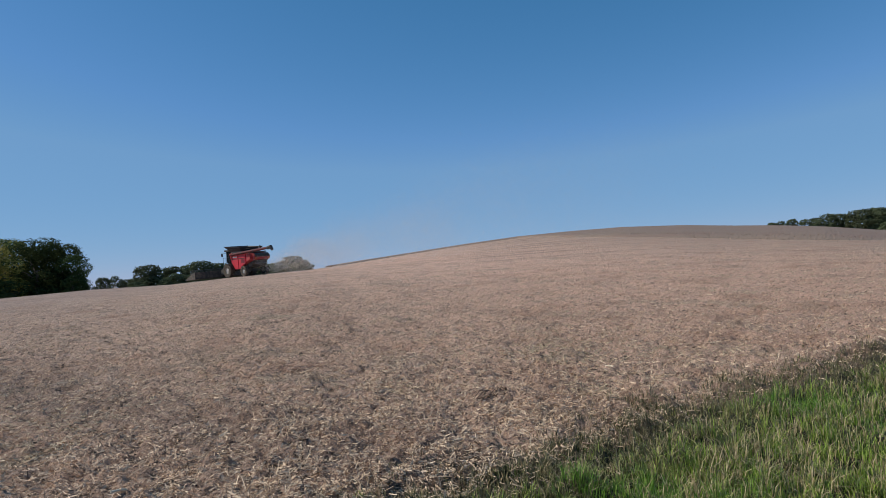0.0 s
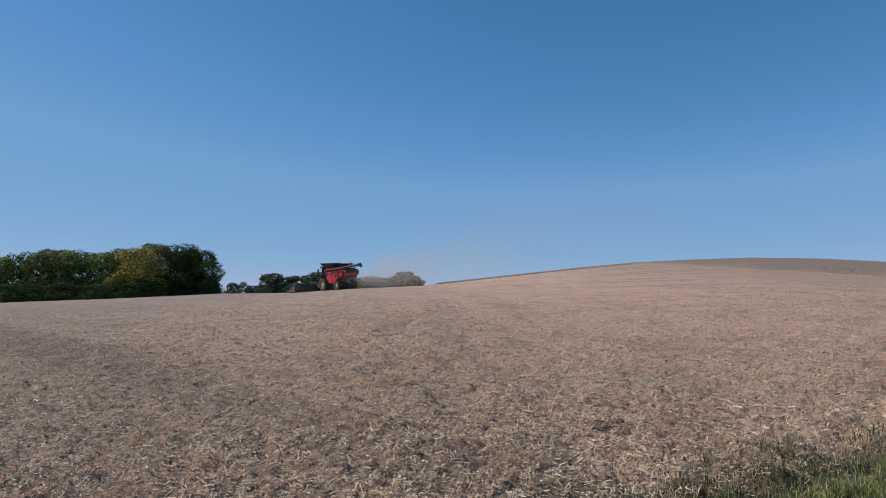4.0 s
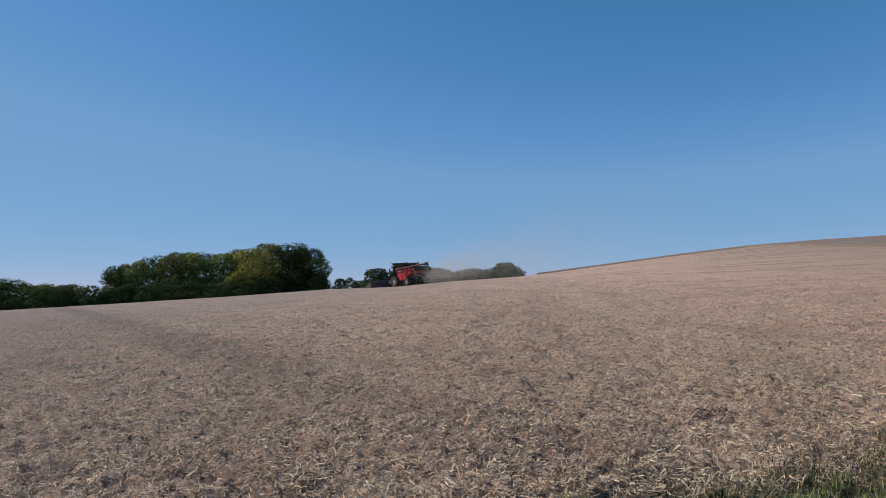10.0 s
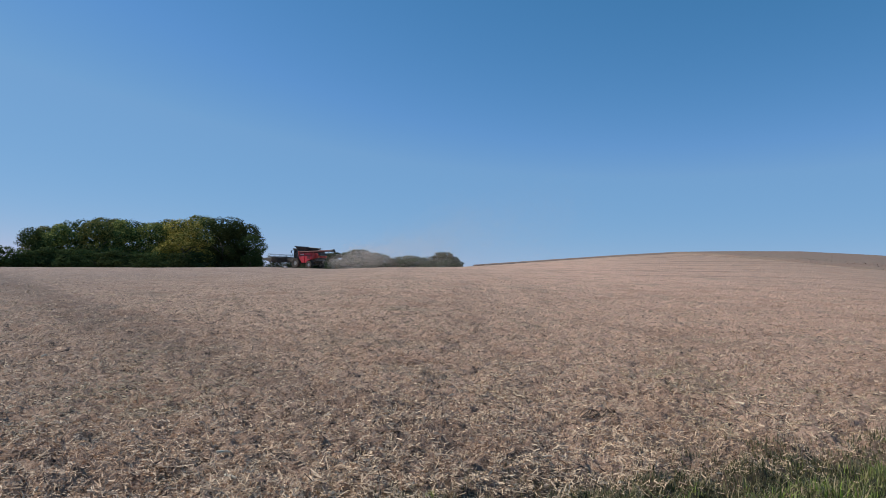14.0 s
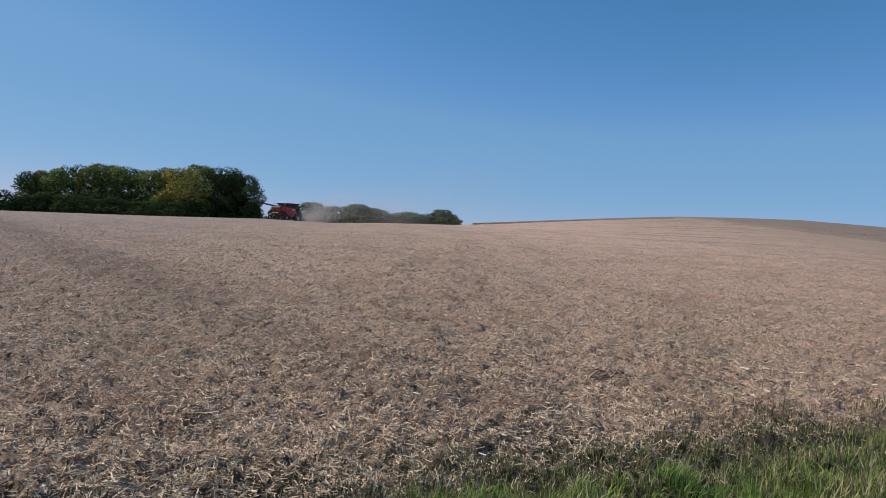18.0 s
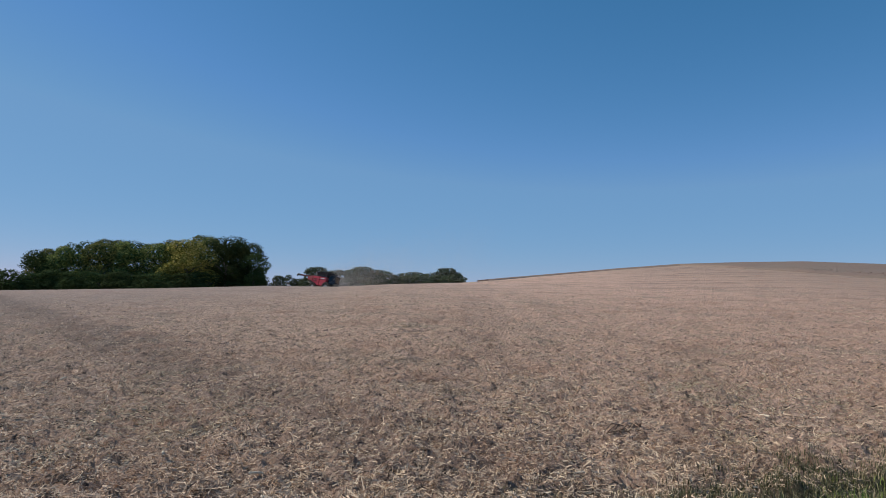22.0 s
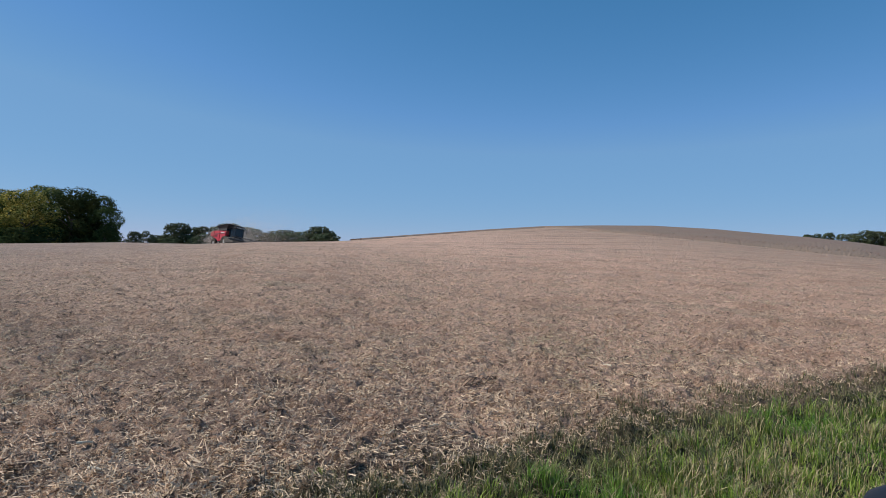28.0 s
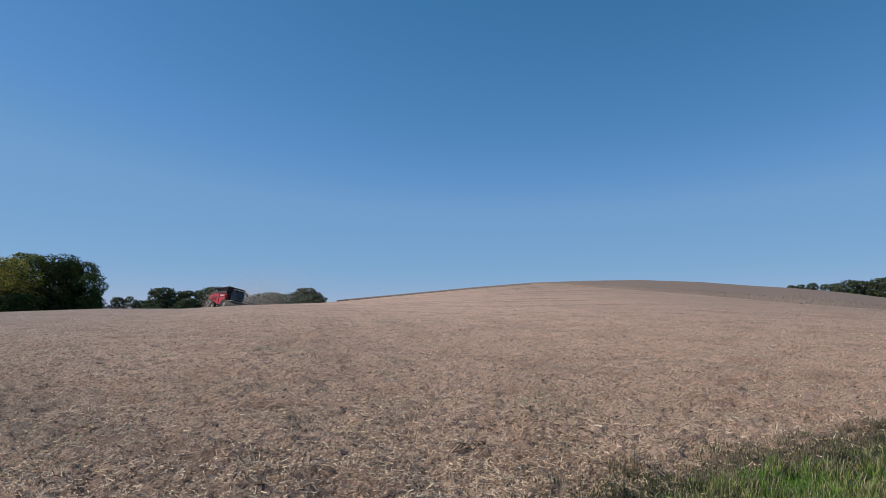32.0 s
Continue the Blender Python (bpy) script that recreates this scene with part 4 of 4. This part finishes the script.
    reel.parent = head
    reel.location = (0, 4.1, -.62)
    bm = B()
    tube(bm, (-W + .3, 0, 0), (W - .3, 0, 0), .07, seg=10)
    for b in range(6):
        a = 2 * math.pi * b / 6
        y, z = .55 * math.cos(a), .55 * math.sin(a)
        tube(bm, (-W + .3, y, z), (W - .3, y, z), .03, seg=6)
        for k in range(7):
            x = -W + .35 + k * (2 * W - .7) / 6
            tube(bm, (x, 0, 0), (x, y, z), .02, seg=5)
        for k in range(52):
            x = -W + .4 + k * (2 * W - .8) / 51
            tube(bm, (x, y, z), (x, y + .03, z - .22), .008, seg=4)
    me = bpy.data.meshes.new("bats")
    bm.to_mesh(me)
    bm.free()
    me.materials.append(M["reel"])
    bats = new("bats", me)
    bats.parent = reel
    return h, turning, head, reel


COMBINE, WHEELS, HEADER, REEL = harvester()


def parked_car():
    """Tall dark estate car on the verge, nose to the north-east; only its near door mirror comes into view. Forward is +y, its left -x."""
    car = new("parked_car")
    car.matrix_basis = pose(0.727, -1.022, hz(0.727, -1.022) - .02, 0, 0, -50)
    tagged(car, "dark grey car parked on the grass verge beside the field", "car")
    bm = B()
    extrude_side(bm, [(-2.45, .45), (-2.5, .95), (-2.4, 1.18), (1.05, 1.16), (2.1, 1.02), (2.3, .85), (2.3, .42), (2.0, .3), (-2.2, .3)], -.93, .93, .06)
    part("body", bm, M["car_paint"], car)
    bm = B()
    extrude_side(bm, [(1.0, 1.14), (2.08, 1.0), (2.12, 1.03), (1.0, 1.19)], -.8, .8, .02)
    part("bonnet", bm, M["car_paint"], car)
    bm = B()
    extrude_side(bm, [(-2.3, 1.16), (-2.1, 1.82), (-.1, 1.9), (1.0, 1.18)], -.74, .74, .03)
    part("window_glass", bm, M["glass"], car, "dark tinted window glass")
    bm = B()
    extrude_side(bm, [(-2.15, 1.80), (-1.9, 1.9), (-.2, 1.95), (.0, 1.88), (-.2, 1.85), (-2.1, 1.77)], -.77, .77, .02)
    part("roof", bm, M["car_paint"], car)
    for s in (-1, 1):
        for a, b in (((.98, 1.16), (-.1, 1.9)), ((-.55, 1.16), (-.6, 1.9)), ((-1.5, 1.16), (-1.45, 1.88)), ((-2.28, 1.16), (-2.1, 1.84))):
            bm = B()
            tube(bm, (s * .8, *a), (s * .75, *b), .045, seg=8)
            part("pillar", bm, M["car_paint"], car)
        for y0, y1 in ((-.48, .95), (-1.45, -.54)):
            bm = B()
            extrude_side(bm, [(y0, .5), (y1, .5), (y1, 1.1), (y0, 1.12)], s * .94 - .012, s * .94 + .012, .008)
            door = part("door", bm, M["car_paint"], car)
            bm = B()
            box(bm, s * .965 - .015, s * .965 + .015, y0 + .08, y0 + .28, .98, 1.01, .006)
            part("handle", bm, M["black"], door)
        bm = B()
        box(bm, s * .68 - .17, s * .68 + .17, 2.22, 2.315, .72, .88, .03)
        part("headlight", bm, M["white"], car, "clear headlight")
        bm = B()
        box(bm, s * .78 - .1, s * .78 + .1, -2.52, -2.44, .85, 1.12, .02)
        part("tail_light", bm, M["red"], car, "red tail light")
        for y in (1.4, -1.45):
            wheel(car, "wheel", s * .8, y, .36, .25, .23)
    bm = B()
    box(bm, -.88, .88, 2.26, 2.36, .38, .62, .04)
    part("bumper", bm, M["black"], car)
    bm = B()
    box(bm, -.88, .88, -2.56, -2.46, .38, .62, .04)
    part("bumper", bm, M["black"], car)
    # the near door mirror: rounded housing on an upright stalk, held off the door
    foot = Vector((-1.264, .849, 0))
    top = 1.512 - car.matrix_basis.translation.z
    mirror = new("door_mirror")
    mirror.parent = car
    bm = B()
    lathe(bm, [(.034, -.054), (.041, -.046), (.050, -.028), (.055, -.006), (.054, .012), (.047, .028), (.032, .038), (.014, .042)], 28, "Z")
    bmesh.ops.translate(bm, verts=bm.verts, vec=(foot.x, foot.y, top))
    part("housing", bm, M["post"], mirror, "rounded black plastic housing", smooth=True)
    bm = B()
    tube(bm, (foot.x - .045, foot.y, .98), (foot.x, foot.y, top - .03), .036, .035, 16)
    part("stalk", bm, M["post"], mirror, "matt black stalk")
    bm = B()
    tube(bm, (foot.x - .04, foot.y, 1.0), (-.93, .8, 1.0), .03, seg=10)
    part("bracket", bm, M["post"], mirror)


parked_car()


# ---- dust ----
# age of each cloud in seconds, its spread in metres, its thickness
LAGS = [(0.2, 0.75, 0.5), (0.5, 0.9, 0.7), (0.9, 1.15, 0.76), (1.3, 1.4, 0.72), (1.8, 1.65, 0.5), (2.3, 1.9, 0.38), (3.0, 2.25, 0.29), (3.8, 2.6, 0.24), (4.7, 2.9, 0.22), (5.7, 3.2, 0.16), (7.0, 3.6, 0.11), (8.6, 4.0, 0.08)]


def dust_cloud(seed, sigma, thick):
    """A ragged puff of fine chaff specks round a dozen uneven cores."""
    rng = np.random.default_rng(seed)
    n = int(thick * 22000 * sigma ** 2)
    c = rng.normal(0, 1, (12, 3)) * np.array([.85, .85, .62]) * sigma
    p = c[rng.integers(0, 12, n)] + rng.normal(0, 1, (n, 3)) * np.array([.75, .75, .62]) * sigma
    s = rng.normal(0, 1, (n, 3))
    s /= np.linalg.norm(s, axis=1)[:, None]
    t = np.cross(s, rng.normal(0, 1, (n, 3)))
    t /= np.linalg.norm(t, axis=1)[:, None]
    L = rng.uniform(.011, .017, (n, 1))
    v = np.stack([p - s * L, p + t * L, p + s * L - t * L * .6], 1).reshape(-1, 3)
    ob = new("dust_cloud", raw_mesh("dust_cloud", v, np.arange(3 * n).reshape(-1, 3), M["dust"]))
    return tagged(ob, "pale brown harvest dust drifting behind the combine", "dust", group="dust plume", kind="stuff")


CLOUDS = [dust_cloud(300 + k, s, d) for k, (_, s, d) in enumerate(LAGS)]


# ---- small things ----
def shed():
    d, az = 222.0, -14.15
    x, y = d * math.sin(radians(az)), d * math.cos(radians(az))
    h = new("shed")
    h.matrix_basis = pose(x, y, hz(x, y) - .05, 0, 0, 20)
    tagged(h, "small white shed with a dark grey roof among the far trees", "shed")
    bm = B()
    extrude_side(bm, [(-.5, 0), (.5, 0), (.5, 5.7), (0, 6.1), (-.5, 5.7)], -.38, .38)
    part("wall", bm, M["white"], h)
    for s in (-1, 1):
        bm = B()
        extrude_side(bm, [(0, 6.12), (s * .6, 5.64), (s * .6, 5.72), (0, 6.2)], -.45, .45)
        part("roof", bm, M["chassis"], h, "dark grey sheet roof slope")
    bm = B()
    box(bm, -.3, .3, -.56, -.505, .1, 2.2, .01)
    part("door", bm, M["chassis"], h)


shed()


def bird():
    b = new("bird")
    tagged(b, "small dark bird flying over the field", "bird")
    bm = B()
    lathe(bm, [(.004, -.075), (.02, -.055), (.032, -.015), (.03, .02), (.02, .05), (.008, .066)], 12, "Z")
    bmesh.ops.rotate(bm, verts=bm.verts, cent=(0, 0, 0), matrix=Matrix.Rotation(radians(-90), 3, "X"))
    part("body", bm, M["black"], b, smooth=True)
    bm = B()
    bmesh.ops.create_uvsphere(bm, u_segments=10, v_segments=8, radius=.02, matrix=Matrix.Translation((0, .078, .012)))
    part("head", bm, M["black"], b)
    for s in (-1, 1):
        bm = B()
        vs = [(s * .015, .03, .01), (s * .10, .045, .045), (s * .19, .0, .06), (s * .11, -.03, .042), (s * .015, -.03, .01)]
        lo = [bm.verts.new(v) for v in vs]
        hi = [bm.verts.new((v[0], v[1], v[2] + .005)) for v in vs]
        bm.faces.new(lo[::-1]), bm.faces.new(hi)
        for i in range(5):
            bm.faces.new((lo[i], lo[(i + 1) % 5], hi[(i + 1) % 5], hi[i]))
        bmesh.ops.recalc_face_normals(bm, faces=bm.faces)
        part("wing", bm, M["black"], b)
    bm = B()
    extrude_side(bm, [(-.07, 0), (-.13, .004), (-.13, .008), (-.07, .006)], -.022, .022)
    part("tail", bm, M["black"], b)
    return b


BIRD = bird()


def litter():
    """A dark bent clump and single pale stalks that stand out in the straw."""
    rng = random.Random(5)
    clump = new("stem_clump")
    x, y = 1.95, 6.95
    clump.matrix_basis = pose(x, y, hz(x, y) + float(relief(np.array([x]), np.array([y]))[0]), 0, 0, 15)
    tagged(clump, "dark curled clump of torn soybean stems on the straw", "stem clump")
    for k in range(16):
        bm = B()
        u = k / 15
        p = Vector((-.22 + .42 * u, rng.uniform(-.05, .05), .01))
        q = p + Vector((rng.uniform(.06, .14), rng.uniform(-.06, .06), rng.uniform(.02, .09)))
        tube(bm, p, q, .006, .005, 6)
        tube(bm, q, q + Vector((rng.uniform(.04, .1), rng.uniform(-.05, .05), -rng.uniform(.02, .07))), .006, .004, 6)
        part("stem", bm, M["stem_brown"], clump)
    for az, el, L, turn in ((-16.6, -17.5, .11, 20), (-31.3, -8.8, .14, 80), (26.9, -11.2, .16, 100), (-44.1, -20.5, .22, 60), (-15.7, -19.6, .10, -30), (-7.6, -6.6, .2, 85),
                            (-8.1, -14.6, .1, 40), (12, -17.2, .1, 10), (19.9, -11.3, .12, 75), (-24, -15.5, .12, 110), (-38, -12.5, .16, 70), (4, -9.0, .14, 95)):
        d = (EYE - 0.04) / math.tan(radians(-el))
        x, y = d * math.sin(radians(az)), d * math.cos(radians(az))
        if y < float(verge_line(np.array([x]))[0]):
            continue
        z = hz(x, y) + float(relief(np.array([x]), np.array([y]))[0])
        st = new("stalk_piece")
        st.matrix_basis = pose(x, y, z + .03, 0, rng.uniform(-8, 8), turn)
        tagged(st, "pale broken stalk lying on the straw", "stalk", group="pale stalks")
        bm = B()
        tube(bm, (-L / 2, 0, 0), (L * .1, .004, .006), .011, .010, 9)
        tube(bm, (L * .1, .004, .006), (L / 2, .012, 0), .010, .007, 9)
        part("stem", bm, M["pale"], st)
        bm = B()
        tube(bm, (L * .08, .004, .006), (L * .13, .005, .006), .013, .013, 9)
        part("node", bm, M["straw"], st)


litter()


# ---- moving things ----
# seconds, east, north, heading of the combine (degrees east of north), lift of its header
RUN = [
    (-12, 12.3, 57.0, -35, 0), (-6, 3.6, 71.5, -36, 0), (0, -5.75, 86.0, -38, 0), (1, -6.6, 88.0, -38.5, 0), (2, -7.7, 90.0, -39, 0), (4, -9.6, 93.5, -40, 0), (7, -12.9, 101.0, -40, 0), (9, -15.1, 104.5, -42, 0), (10, -16.6, 107.0, -45, 0),
    (11, -18.1, 109.5, -54, 0.3), (12, -20.8, 112.5, -58, 0.9), (13, -22.5, 115.0, -59, 1.1), (14, -24.95, 117.0, -57, 1.1), (15, -27.9, 120.8, -49, 1.0), (15.5, -29.0, 122.6, -38, 1.0),
    (16.5, -31.4, 126.4, -14, 1.0), (17.5, -32.8, 129.9, 12, 1.0), (18, -32.8, 132.0, 28, 1.0), (19, -32.2, 134.6, 58, 0.9), (20, -30.9, 135.4, 78, 0.8), (21, -28.3, 134.6, 91, 0.6), (22, -26.2, 132.6, 110, 0.3),
    (23, -23.8, 130.0, 131, 0.1), (24, -21.8, 127.8, 138, 0), (25, -19.4, 123.6, 138, 0), (28, -16.35, 119.5, 134, 0), (30, -14.92, 117.9, 133, 0), (32, -13.58, 116.4, 133, 0),
]


def run_at(t):
    k = np.array(RUN, float)
    return [float(np.interp(t, k[:, 0], k[:, i])) for i in range(1, 5)]


def slope_pose(x, y, head):
    """Stands on the ground at (x, y), tilted with it."""
    a = radians(head)
    f, r = Vector((math.sin(a), math.cos(a), 0)), Vector((math.cos(a), -math.sin(a), 0))
    zf, zb = hz(x + f.x * 1.6, y + f.y * 1.6), hz(x - f.x * 2.2, y - f.y * 2.2)
    zr, zl = hz(x + r.x * 1.7, y + r.y * 1.7), hz(x - r.x * 1.7, y - r.y * 1.7)
    f = (f + Vector((0, 0, (zf - zb) / 3.8))).normalized()
    r = (r + Vector((0, 0, (zr - zl) / 3.4))).normalized()
    u = r.cross(f).normalized()
    r = f.cross(u)
    m = Matrix((r, f, u)).transposed().to_4x4()
    z0 = (zf * 2.2 + zb * 1.6) / 3.8
    m.translation = (x, y, z0)
    return m


def motions():
    times = [k * 0.5 for k in range(65)]
    walk(COMBINE, [(t, slope_pose(*run_at(t)[:3])) for t in times])
    walk(HEADER, [(t, pose(0, 2.3, 1.5, 14 * run_at(t)[3], 0, 0)) for t in times])
    # wheels turn by the way covered
    fine = [k * 0.25 for k in range(129)]
    way = [0.0]
    for a, b in zip(fine, fine[1:]):
        p, q = run_at(a), run_at(b)
        way.append(way[-1] + math.hypot(q[0] - p[0], q[1] - p[1]))
    for w, r in WHEELS:
        x, y, z = w.location
        walk(w, [(t, pose(x, y, z, -math.degrees(s / r), 0, 0)) for t, s in zip(fine, way)])
    walk(REEL, [(t, pose(0, 4.1, -.62, -150 * t, 0, 0)) for t in fine])
    # the bird keeps low along the hedge, then climbs and leaves
    def fly(t, az, el, d, turn):
        a, e = radians(az), radians(el)
        return (t, pose(d * math.cos(e) * math.sin(a), d * math.cos(e) * math.cos(a), EYE + d * math.sin(e), 12, 0, turn))
    walk(BIRD, [fly(0, -120, 12, 60, -60), fly(6, -95, 6, 55, -60), fly(12, -70, 2, 50, -70), fly(14.5, -40, 0.4, 42, -60), fly(15.1, -36.6, 1.2, 30, -20), fly(15.3, -36.4, 4.3, 22, 10),
                fly(15.5, -37.5, 7.9, 16, 40), fly(16.2, -48, 20, 18, 60), fly(18, -85, 30, 40, 80), fly(32, -120, 20, 300, 60)])
    # dust hangs where the combine has been, drifts east and rises
    for ob, (lag, sigma, _) in zip(CLOUDS, LAGS):
        rows = []
        for t in times:
            x, y, head, _ = run_at(t - lag)
            a = radians(head)
            # on the turn the header is up and the wind carries the dust off to the east
            gust = min(1, max(0, (head + 30) / 40)) * min(1, max(0, (135 - head) / 30))
            x, y = x - math.sin(a) * 4.6 + 2.5 * lag + 5.5 * gust, y - math.cos(a) * 4.8 + 4 * gust
            rows.append((t, pose(x, y, hz(x, y) + 1.1 + 0.62 * lag, 0, 0, 3 * t)))
        walk(ob, rows)


motions()
